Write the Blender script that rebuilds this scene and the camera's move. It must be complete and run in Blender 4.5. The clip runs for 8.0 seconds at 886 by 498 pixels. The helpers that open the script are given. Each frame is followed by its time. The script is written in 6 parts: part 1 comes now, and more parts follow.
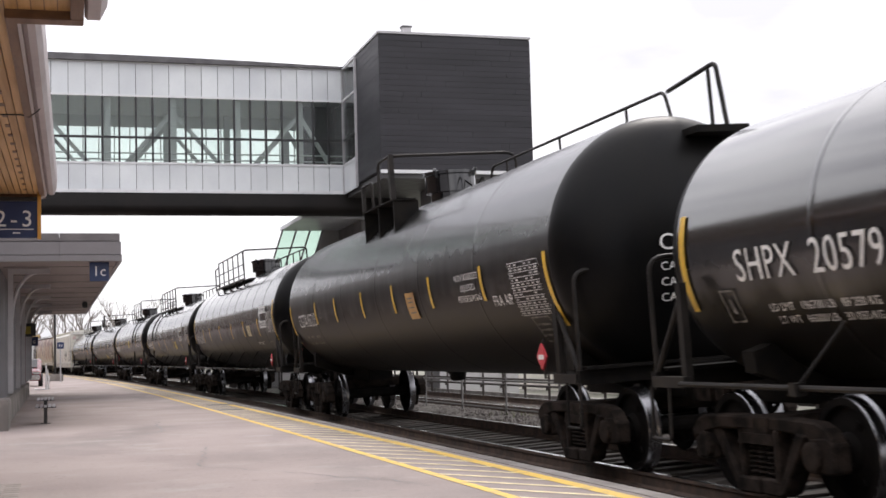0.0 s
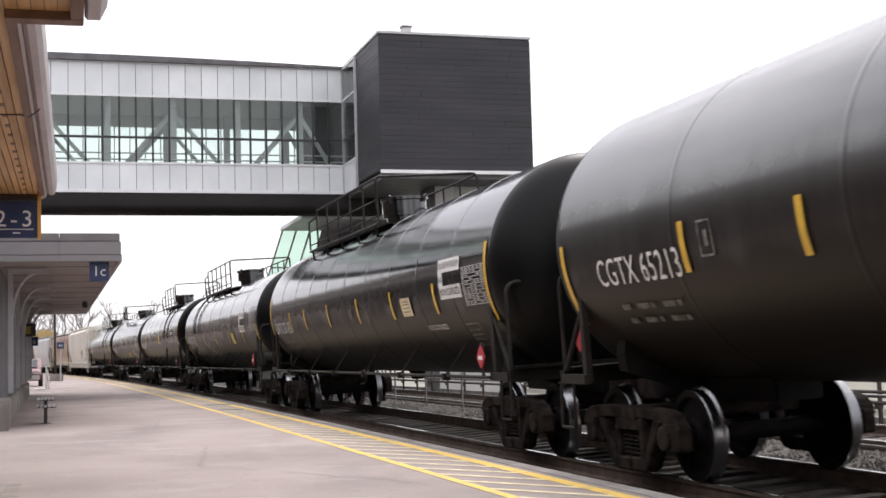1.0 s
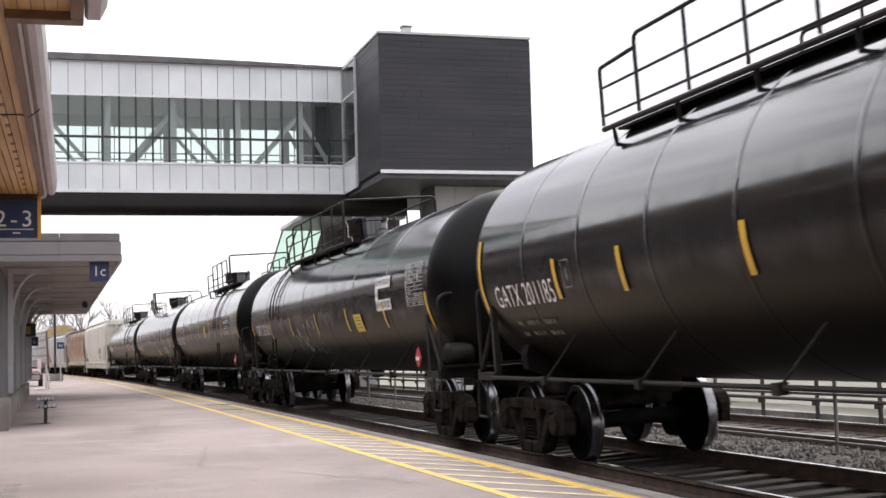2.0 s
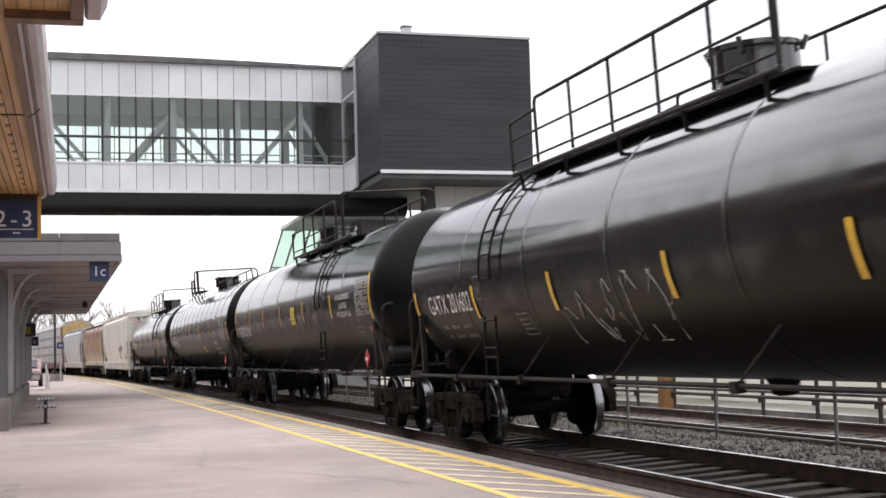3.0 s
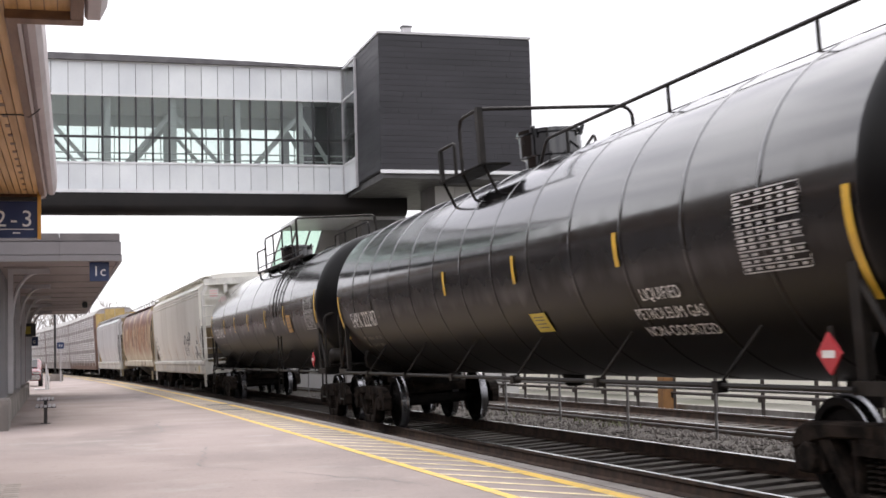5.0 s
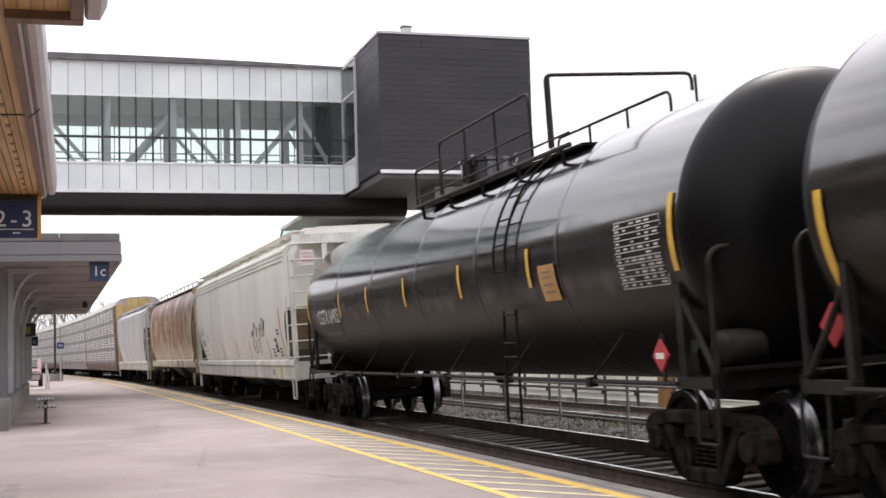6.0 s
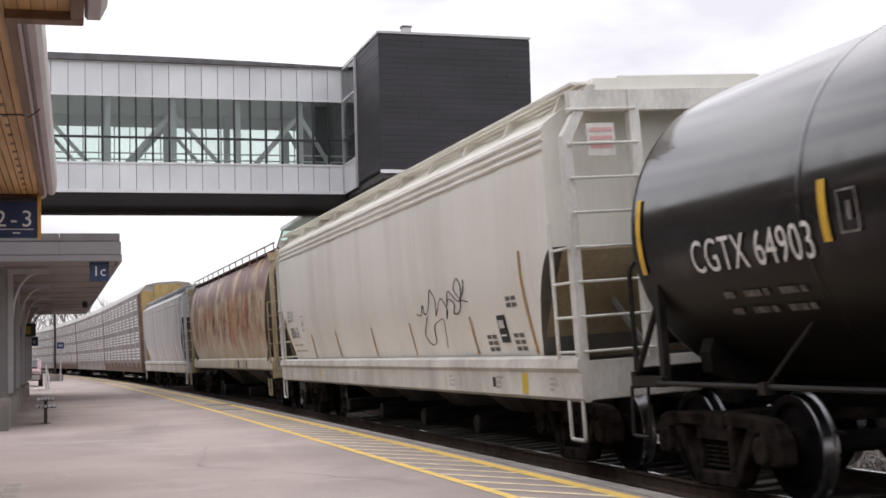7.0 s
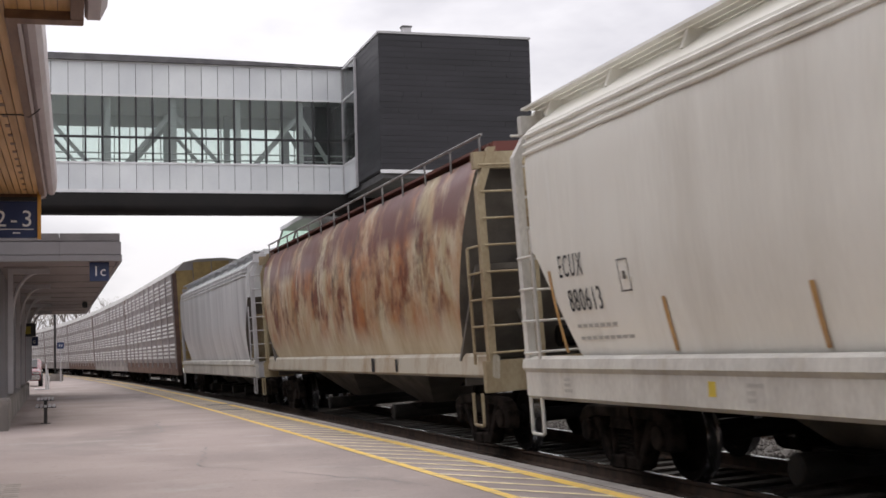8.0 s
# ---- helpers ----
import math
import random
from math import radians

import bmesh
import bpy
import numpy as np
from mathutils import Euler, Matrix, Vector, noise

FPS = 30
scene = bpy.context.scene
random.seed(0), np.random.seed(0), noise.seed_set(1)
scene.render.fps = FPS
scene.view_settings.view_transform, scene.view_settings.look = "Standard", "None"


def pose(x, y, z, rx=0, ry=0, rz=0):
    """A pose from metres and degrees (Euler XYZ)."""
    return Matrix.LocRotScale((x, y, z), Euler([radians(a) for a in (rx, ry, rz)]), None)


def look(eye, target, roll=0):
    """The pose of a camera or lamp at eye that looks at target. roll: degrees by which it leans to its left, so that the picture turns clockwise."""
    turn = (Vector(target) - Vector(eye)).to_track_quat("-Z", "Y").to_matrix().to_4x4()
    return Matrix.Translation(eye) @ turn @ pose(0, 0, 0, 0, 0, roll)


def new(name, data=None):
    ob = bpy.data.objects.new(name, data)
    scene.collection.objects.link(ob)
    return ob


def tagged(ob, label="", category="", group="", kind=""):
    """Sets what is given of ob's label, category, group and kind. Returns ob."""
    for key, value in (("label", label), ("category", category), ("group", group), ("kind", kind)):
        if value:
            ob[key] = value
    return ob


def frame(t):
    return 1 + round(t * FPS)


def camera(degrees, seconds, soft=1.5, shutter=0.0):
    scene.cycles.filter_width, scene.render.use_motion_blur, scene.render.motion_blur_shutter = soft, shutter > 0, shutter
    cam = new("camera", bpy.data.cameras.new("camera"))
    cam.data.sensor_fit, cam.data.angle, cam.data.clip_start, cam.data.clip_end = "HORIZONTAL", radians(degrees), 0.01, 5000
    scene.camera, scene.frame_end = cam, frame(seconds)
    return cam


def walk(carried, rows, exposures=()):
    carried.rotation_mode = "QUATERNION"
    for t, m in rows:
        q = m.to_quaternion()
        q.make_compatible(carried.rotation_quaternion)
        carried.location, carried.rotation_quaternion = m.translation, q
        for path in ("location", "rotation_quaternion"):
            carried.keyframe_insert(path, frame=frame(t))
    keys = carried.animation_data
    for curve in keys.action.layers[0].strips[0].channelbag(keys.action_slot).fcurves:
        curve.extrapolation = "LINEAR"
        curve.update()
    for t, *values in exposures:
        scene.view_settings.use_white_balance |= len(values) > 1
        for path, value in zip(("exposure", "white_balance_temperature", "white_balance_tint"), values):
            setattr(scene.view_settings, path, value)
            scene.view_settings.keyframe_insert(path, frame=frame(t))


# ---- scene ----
cam = camera(37.28, 8.0, soft=1.6, shutter=0.1)
EYE = Vector((0.0, 0.0, 1.22))
YAW, TILT, ROLL = radians(16.558), radians(4.458), 1.562
AIM = Vector((math.sin(YAW) * math.cos(TILT), math.cos(YAW) * math.cos(TILT), math.sin(TILT)))
STAND = look(EYE, EYE + AIM * 20, -ROLL)
walk(cam, [(0.0, STAND), (8.0, STAND)], exposures=[(0.0, 0.34, 6500, 13), (0.5, 0.48, 6500, 13), (6.2, 0.52, 6500, 13), (7.0, 0.20, 6500, 13), (7.5, -0.04, 6500, 13), (8.0, -0.02, 6550, 13)])

# ---------------------------------------------------------------- light
SUN_EL, SUN_AZ = radians(52), radians(35)      # azimuth from +y towards +x
world = bpy.data.worlds.new("overcast_sky")
scene.world = world
world.use_nodes = True
wn, wl = world.node_tree.nodes, world.node_tree.links
wn.clear()
w_out, w_bg = wn.new("ShaderNodeOutputWorld"), wn.new("ShaderNodeBackground")
sky = wn.new("ShaderNodeTexSky")
sky.sky_type, sky.sun_disc = "NISHITA", False
sky.sun_elevation, sky.sun_rotation = SUN_EL, SUN_AZ
sky.air_density, sky.dust_density = 1.0, 3.0
w_tc, w_map, w_noise, w_ramp, w_mix = (wn.new("ShaderNodeTexCoord"), wn.new("ShaderNodeMapping"), wn.new("ShaderNodeTexNoise"),
                                       wn.new("ShaderNodeValToRGB"), wn.new("ShaderNodeMixRGB"))
w_map.inputs["Scale"].default_value = (1.0, 1.0, 2.6)
w_map.inputs["Location"].default_value = (0.35, 0.1, 0.0)
w_noise.inputs["Scale"].default_value, w_noise.inputs["Detail"].default_value = 3.3, 6.0
w_noise.inputs["Roughness"].default_value = 0.5
w_ramp.color_ramp.elements[0].position, w_ramp.color_ramp.elements[0].color = 0.38, (7.2, 7.2, 7.7, 1)
w_ramp.color_ramp.elements[1].position, w_ramp.color_ramp.elements[1].color = 0.60, (11.6, 11.6, 11.8, 1)
w_mix.inputs[0].default_value = 0.93
wl.new(w_tc.outputs["Generated"], w_map.inputs["Vector"])
wl.new(w_map.outputs["Vector"], w_noise.inputs["Vector"])
wl.new(w_noise.outputs["Fac"], w_ramp.inputs[0])
wl.new(sky.outputs[0], w_mix.inputs[1])
wl.new(w_ramp.outputs[0], w_mix.inputs[2])
# an overcast sky grows brighter from the horizon to the zenith
w_sep, w_rise, w_mul = wn.new("ShaderNodeSeparateXYZ"), wn.new("ShaderNodeMapRange"), wn.new("ShaderNodeVectorMath")
w_rise.inputs[3].default_value, w_rise.inputs[4].default_value = 0.86, 1.90
w_mul.operation = "MULTIPLY"
wl.new(w_tc.outputs["Generated"], w_sep.inputs[0])
wl.new(w_sep.outputs["Z"], w_rise.inputs[0])
wl.new(w_mix.outputs[0], w_mul.inputs[0])
wl.new(w_rise.outputs[0], w_mul.inputs[1])
wl.new(w_mul.outputs[0], w_bg.inputs["Color"])
w_bg.inputs["Strength"].default_value = 0.095
wl.new(w_bg.outputs[0], w_out.inputs[0])

sun = new("sun", bpy.data.lights.new("sun", "SUN"))
sun.data.energy, sun.data.angle, sun.data.color = 1.2, radians(18), (1.0, 0.96, 0.9)
SUN_DIR = Vector((math.sin(SUN_AZ) * math.cos(SUN_EL), math.cos(SUN_AZ) * math.cos(SUN_EL), math.sin(SUN_EL)))
sun.matrix_world = look(SUN_DIR * 60, (0, 0, 0))


# ---------------------------------------------------------------- materials
def mat(name, a, b=None, rough=0.6, metal=0.0, scale=3.0, fine=60.0, bump=0.15, stretch=(1, 1, 1), vary=0.0, coat=0.0,
        low=0.35, high=0.65, depth=0.004, spread=0.12, ior=1.5):
    """A surface of two colours mixed by broad and fine noise, with relief and uneven gloss."""
    m = bpy.data.materials.new(name)
    m.use_nodes = True
    n, l = m.node_tree.nodes, m.node_tree.links
    bsdf = n["Principled BSDF"]
    b = b or tuple(c * 0.75 for c in a)
    tc, mp = n.new("ShaderNodeTexCoord"), n.new("ShaderNodeMapping")
    mp.inputs["Scale"].default_value = stretch
    l.new(tc.outputs["Object"], mp.inputs["Vector"])
    big, small, mx, ramp, col = (n.new("ShaderNodeTexNoise"), n.new("ShaderNodeTexNoise"), n.new("ShaderNodeMath"),
                                 n.new("ShaderNodeValToRGB"), n.new("ShaderNodeMixRGB"))
    big.inputs["Scale"].default_value, big.inputs["Detail"].default_value = scale, 6
    small.inputs["Scale"].default_value, small.inputs["Detail"].default_value = fine, 4
    for t in (big, small):
        l.new(mp.outputs[0], t.inputs["Vector"])
    mx.operation = "MULTIPLY_ADD"
    l.new(small.outputs["Fac"], mx.inputs[0])
    mx.inputs[1].default_value = 0.35
    sub = n.new("ShaderNodeMath")
    sub.operation = "SUBTRACT"
    l.new(big.outputs["Fac"], sub.inputs[0])
    sub.inputs[1].default_value = 0.175
    l.new(sub.outputs[0], mx.inputs[2])
    ramp.color_ramp.elements[0].position, ramp.color_ramp.elements[1].position = low, high
    l.new(mx.outputs[0], ramp.inputs[0])
    col.inputs[1].default_value, col.inputs[2].default_value = (*a, 1), (*b, 1)
    l.new(ramp.outputs[0], col.inputs[0])
    last = col.outputs[0]
    if vary:
        oi, hsv, mr = n.new("ShaderNodeObjectInfo"), n.new("ShaderNodeHueSaturation"), n.new("ShaderNodeMapRange")
        mr.inputs[3].default_value, mr.inputs[4].default_value = 1 - vary, 1 + vary
        l.new(oi.outputs["Random"], mr.inputs[0])
        l.new(mr.outputs[0], hsv.inputs["Value"])
        l.new(last, hsv.inputs["Color"])
        last = hsv.outputs[0]
    l.new(last, bsdf.inputs["Base Color"])
    rr = n.new("ShaderNodeMapRange")
    rr.inputs[3].default_value, rr.inputs[4].default_value = max(0.03, rough - spread), min(1, rough + spread)
    l.new(mx.outputs[0], rr.inputs[0])
    l.new(rr.outputs[0], bsdf.inputs["Roughness"])
    bsdf.inputs["Metallic"].default_value = metal
    bsdf.inputs["IOR"].default_value = ior
    bsdf.inputs["Coat Weight"].default_value = coat
    bsdf.inputs["Coat Roughness"].default_value = 0.09
    if bump:
        bp = n.new("ShaderNodeBump")
        bp.inputs["Strength"].default_value, bp.inputs["Distance"].default_value = bump, depth
        l.new(mx.outputs[0], bp.inputs["Height"])
        l.new(bp.outputs[0], bsdf.inputs["Normal"])
    return m


def glass(name, tint, rough=0.02):
    m = bpy.data.materials.new(name)
    m.use_nodes = True
    n, l = m.node_tree.nodes, m.node_tree.links
    n.clear()
    o, mix, tr, gl, fr = (n.new("ShaderNodeOutputMaterial"), n.new("ShaderNodeMixShader"), n.new("ShaderNodeBsdfTransparent"),
                          n.new("ShaderNodeBsdfGlossy"), n.new("ShaderNodeFresnel"))
    tr.inputs[0].default_value = (*tint, 1)
    gl.inputs["Roughness"].default_value = rough
    fr.inputs[0].default_value = 1.6
    l.new(fr.outputs[0], mix.inputs[0])
    l.new(tr.outputs[0], mix.inputs[1])
    l.new(gl.outputs[0], mix.inputs[2])
    l.new(mix.outputs[0], o.inputs[0])
    return m


ASPHALT = mat("platform_asphalt", (0.365, 0.302, 0.282), (0.275, 0.226, 0.210), 0.85, scale=0.35, fine=26, bump=0.4, depth=0.006)
PATCH = mat("platform_patch", (0.25, 0.235, 0.23), (0.2, 0.19, 0.185), 0.85, scale=1.2, fine=40, bump=0.4)
PAVER = mat("paver", (0.36, 0.31, 0.28), (0.26, 0.23, 0.21), 0.85, scale=5, fine=60, vary=0.12)
YELLOW = mat("yellow_line_paint", (0.78, 0.52, 0.10), (0.60, 0.42, 0.14), 0.65, scale=4, fine=50, low=0.5, high=0.8)
CREAM = mat("worn_hatch_paint", (0.80, 0.68, 0.42), (0.58, 0.48, 0.32), 0.7, scale=4, fine=50)
CONCRETE = mat("edge_concrete", (0.33, 0.305, 0.28), (0.20, 0.18, 0.165), 0.9, scale=1.5, fine=40, bump=0.4)
BALLAST = mat("ballast_stone", (0.13, 0.115, 0.10), (0.05, 0.043, 0.038), 0.9, scale=14, fine=60, bump=0.9, depth=0.03)
STONE = mat("loose_stone", (0.17, 0.15, 0.135), (0.05, 0.044, 0.039), 0.9, scale=9, fine=80, vary=0.3)
# dark ballast, its colour lowered further for the shade under the cars
SOIL = mat("shade_darkened_ballast", (0.032, 0.026, 0.022), (0.012, 0.010, 0.009), 0.9, scale=6, fine=50, bump=0.9, depth=0.03)
GROUND = mat("ground_gravel", (0.25, 0.24, 0.21), (0.15, 0.155, 0.11), 0.95, scale=0.2, fine=8, bump=0.5)
TIE = mat("weathered_tie", (0.075, 0.062, 0.053), (0.026, 0.022, 0.019), 0.9, scale=3, fine=40, stretch=(1, 6, 6), vary=0.3, bump=0.6)
RAILSIDE = mat("rusty_rail", (0.10, 0.062, 0.042), (0.05, 0.036, 0.03), 0.8, scale=5, fine=60)
RAILTOP = mat("polished_rail", (0.75, 0.75, 0.76), (0.6, 0.6, 0.6), 0.22, metal=1.0, scale=5, fine=60, bump=0.05)
WEED = mat("weed_leaf", (0.13, 0.135, 0.06), (0.08, 0.09, 0.04), 0.8, vary=0.3)

BLACK = mat("black_tank_paint", (0.005, 0.005, 0.006), (0.010, 0.009, 0.008), 0.11, scale=0.9, fine=18, bump=0.06, depth=0.012,
            stretch=(1, 1, 0.35), low=0.42, high=0.8, spread=0.08, coat=0.45, ior=1.75)
BRIGHTBLACK = mat("polished_black_tank_paint", (0.005, 0.005, 0.006), (0.010, 0.009, 0.008), 0.16, scale=0.9, fine=18, bump=0.06, depth=0.012,
                  stretch=(1, 1, 0.35), low=0.42, high=0.8, spread=0.08, coat=0.6, ior=2.0)
DULLBLACK = mat("satin_black_tank_paint", (0.005, 0.005, 0.005), (0.010, 0.009, 0.009), 0.24, scale=0.9, fine=18, bump=0.06, depth=0.01,
                stretch=(1, 1, 0.35), low=0.42, high=0.8, spread=0.07, coat=0.3, ior=1.85)
# tank black for the heads, darkened in place of the dim surroundings they reflect
BLACKHEAD = mat("dimmed_black_head_paint", (0.003, 0.003, 0.0035), (0.006, 0.0055, 0.005), 0.4, scale=1.4, fine=25, bump=0.05, ior=1.25)
IRON = mat("grimy_black_steel", (0.006, 0.0055, 0.0055), (0.013, 0.011, 0.009), 0.6, scale=5, fine=50, bump=0.25, ior=1.2)
STENCIL = mat("worn_stencil_paint", (0.58, 0.57, 0.55), (0.34, 0.33, 0.32), 0.65, scale=9, fine=60, bump=0)
DUSTY = mat("dusty_cast_steel", (0.036, 0.027, 0.022), (0.010, 0.008, 0.007), 0.85, scale=6, fine=50, bump=0.4, ior=1.18)
WHEEL = mat("wheel_steel", (0.010, 0.008, 0.007), (0.005, 0.0045, 0.0045), 0.75, scale=6, fine=50, bump=0.2, ior=1.18)
TREAD = mat("polished_tread", (0.30, 0.30, 0.31), (0.20, 0.20, 0.21), 0.28, metal=1.0, bump=0.0)
PIPE = mat("dusty_pipe_paint", (0.012, 0.011, 0.0105), (0.030, 0.026, 0.023), 0.5, scale=3, fine=40, ior=1.25)
STRIPE = mat("yellow_reflective_tape", (0.80, 0.50, 0.045), (0.6, 0.36, 0.05), 0.45, scale=6, fine=40, bump=0)
WHITE = mat("white_stencil_paint", (0.80, 0.79, 0.77), (0.55, 0.54, 0.52), 0.6, scale=9, fine=60, bump=0, low=0.5, high=0.85)
FADED = mat("faded_stencil_paint", (0.26, 0.245, 0.22), (0.10, 0.09, 0.08), 0.7, scale=9, fine=60, bump=0)
CHALK = mat("chalk_line", (0.42, 0.41, 0.39), (0.2, 0.19, 0.18), 0.9, scale=9, bump=0)
TAN = mat("faded_tan_sticker", (0.52, 0.30, 0.10), (0.38, 0.22, 0.09), 0.6, bump=0)
PALERED = mat("faded_red_lettering", (0.62, 0.30, 0.29), (0.66, 0.42, 0.40), 0.6, bump=0)
LEMON = mat("yellow_sticker", (0.72, 0.55, 0.06), (0.6, 0.44, 0.05), 0.5, bump=0)
RED = mat("placard_red", (0.55, 0.045, 0.06), (0.42, 0.04, 0.05), 0.45, bump=0)
HOPPER = mat("pale_grey_hopper_paint", (0.85, 0.83, 0.755), (0.74, 0.715, 0.64), 0.36, scale=0.7, fine=22, bump=0.08, depth=0.01,
             stretch=(1, 1, 0.16), low=0.4, high=0.75)
HOPPERSILL = mat("pale_sill_paint", (0.76, 0.745, 0.69), (0.50, 0.48, 0.44), 0.5, scale=1.2, fine=30, bump=0.1, stretch=(1, 1, 0.4))
HOPPERGREY = mat("grey_hopper_paint", (0.72, 0.73, 0.74), (0.62, 0.625, 0.63), 0.34, scale=0.8, fine=22, bump=0.08, stretch=(1, 1, 0.2))
OCHRE = mat("stained_end_sheet", (0.44, 0.37, 0.24), (0.27, 0.20, 0.115), 0.65, scale=1.5, fine=30, stretch=(1, 1, 0.5))
RUSTSILL = mat("rust_stained_sill_paint", (0.56, 0.52, 0.43), (0.36, 0.25, 0.14), 0.6, scale=1.6, fine=20, low=0.45, high=0.75, stretch=(1, 1, 0.4))
PALESTENCIL = mat("faded_grey_stencil", (0.40, 0.39, 0.36), (0.52, 0.50, 0.46), 0.7, bump=0)
# shade put into colour for hopper undersides, bays and ends; also stencil paint
SHADE = mat("dark_shade_and_stencil_paint", (0.16, 0.145, 0.125), (0.09, 0.08, 0.07), 0.6, scale=2)
RACK = mat("galvanised_rack_panel", (0.46, 0.43, 0.425), (0.34, 0.31, 0.305), 0.5, metal=0.1, scale=0.8, fine=20, stretch=(1, 1, 0.3))
RACKROOF = mat("rack_roof_sheet", (0.40, 0.38, 0.36), (0.32, 0.30, 0.28), 0.45, metal=0.3, scale=0.6)
RACKBROWN = mat("rack_brown_frame", (0.20, 0.115, 0.085), (0.13, 0.08, 0.065), 0.6)
RACKDOOR = mat("rack_tan_door", (0.48, 0.34, 0.13), (0.34, 0.24, 0.10), 0.6)
# near-white, so the brightness of the slots is put into the colour
LOUVRE = mat("bright_slot_louvre", (0.86, 0.85, 0.85), (0.70, 0.69, 0.68), 0.45, bump=0.05)
# dark colour of the walls out of view, chosen to darken the tanks' reflections
UNSEENWALL = mat("dark_unseen_wall", (0.10, 0.07, 0.055), (0.07, 0.05, 0.04), 0.9, scale=1.5, fine=20)
DARK = mat("dark_gap", (0.03, 0.028, 0.027), (0.02, 0.02, 0.02), 0.8)

PANEL = mat("white_bridge_panel", (0.74, 0.76, 0.765), (0.64, 0.66, 0.68), 0.35, metal=0.15, scale=0.5, fine=30, bump=0.03, vary=0.06)
TRIM = mat("white_trim", (0.78, 0.78, 0.79), (0.70, 0.70, 0.71), 0.4, bump=0.03)
MULLION = mat("black_mullion", (0.018, 0.018, 0.02), (0.03, 0.03, 0.032), 0.4)
JOINT = mat("dark_joint", (0.05, 0.05, 0.055), (0.04, 0.04, 0.045), 0.7)
ROOFEDGE = mat("dark_roof_flashing", (0.13, 0.125, 0.13), (0.09, 0.085, 0.09), 0.5)
GIRDER = mat("black_girder_paint", (0.006, 0.005, 0.005), (0.014, 0.011, 0.010), 0.5, scale=0.8, fine=20, ior=1.35)
CLAD = mat("charcoal_cladding", (0.024, 0.022, 0.028), (0.016, 0.015, 0.019), 0.55, scale=1.0, fine=40, vary=0.1, stretch=(0.4, 0.4, 3), bump=0.1)
STEELWHITE = mat("pale_truss_paint", (0.72, 0.73, 0.72), (0.64, 0.65, 0.64), 0.5)
INNER = mat("bridge_interior", (0.78, 0.79, 0.77), (0.70, 0.71, 0.69), 0.7)
SOFFITGREY = mat("tower_soffit", (0.09, 0.087, 0.088), (0.07, 0.067, 0.068), 0.6)
PALESTONE = mat("pale_concrete_facing", (0.50, 0.49, 0.48), (0.42, 0.41, 0.40), 0.8, scale=0.8, fine=30, vary=0.04)
COLUMN = mat("concrete_column", (0.22, 0.21, 0.21), (0.16, 0.155, 0.155), 0.8, scale=1)
GREENGLASS = glass("tinted_glass", (0.90, 0.94, 0.925))
CLEARGLASS = glass("pale_glass", (0.93, 0.97, 0.95))
STAIRGLASS = glass("green_stair_glass", (0.72, 0.84, 0.77))
CANOPY = mat("grey_canopy_fascia", (0.21, 0.195, 0.20), (0.17, 0.16, 0.165), 0.5, scale=0.7, bump=0.04)
CANOPYTOP = mat("canopy_parapet", (0.165, 0.15, 0.15), (0.13, 0.12, 0.12), 0.6)
SOFFIT = mat("canopy_soffit", (0.33, 0.285, 0.27), (0.26, 0.225, 0.21), 0.7, scale=0.8, stretch=(1, 0.3, 1))
CORRUGATED = mat("grey_corrugated_wall", (0.25, 0.25, 0.265), (0.19, 0.19, 0.20), 0.5, scale=0.8)
BRICK = mat("red_brown_brick", (0.20, 0.10, 0.085), (0.14, 0.07, 0.06), 0.85, vary=0.2)
POSTGREY = mat("pale_post_paint", (0.50, 0.49, 0.50), (0.42, 0.41, 0.42), 0.5)
WOOD = mat("varnished_soffit_board", (0.60, 0.36, 0.14), (0.44, 0.25, 0.09), 0.5, scale=1.2, fine=30, stretch=(14, 0.6, 6), vary=0.14, bump=0.2)
WOODDARK = mat("brown_trim_board", (0.21, 0.115, 0.06), (0.15, 0.08, 0.045), 0.55, scale=2, fine=30, stretch=(6, 0.6, 6))
GUTTER = mat("pale_gutter", (0.50, 0.45, 0.45), (0.42, 0.37, 0.37), 0.4, scale=1, fine=20)
NAVY = mat("navy_sign", (0.018, 0.035, 0.11), (0.016, 0.03, 0.09), 0.4, bump=0)
ORANGE = mat("orange_sign_post", (0.65, 0.33, 0.05), (0.5, 0.25, 0.05), 0.5)
SIGNWHITE = mat("white_sign_letter", (0.82, 0.82, 0.82), (0.75, 0.75, 0.75), 0.5, bump=0)
SIGNBLACK = mat("dark_display", (0.02, 0.02, 0.02), (0.03, 0.03, 0.03), 0.4, bump=0)
AMBER = mat("amber_letters", (0.45, 0.35, 0.04), (0.35, 0.28, 0.04), 0.5, bump=0)
FENCE = mat("galvanised_fence", (0.27, 0.262, 0.255), (0.19, 0.18, 0.175), 0.5, metal=0.4, scale=5)
FENCEDARK = mat("dark_fence_rail", (0.026, 0.019, 0.016), (0.045, 0.032, 0.026), 0.6, scale=5)
LOWWALL = mat("stained_low_wall", (0.33, 0.31, 0.29), (0.16, 0.145, 0.13), 0.9, scale=1.2, fine=20, stretch=(1, 1, 0.25))
FARWALL = mat("cream_far_wall", (0.82, 0.79, 0.70), (0.74, 0.71, 0.62), 0.8, scale=0.3)
RUSTPOST = mat("rusty_orange_post", (0.30, 0.15, 0.05), (0.20, 0.10, 0.045), 0.8, scale=3)
CARRED = mat("red_car_paint", (0.14, 0.012, 0.018), (0.11, 0.01, 0.015), 0.2, coat=0.5, bump=0)
CHROME = mat("chrome", (0.75, 0.75, 0.76), (0.6, 0.6, 0.6), 0.15, metal=1.0, bump=0)
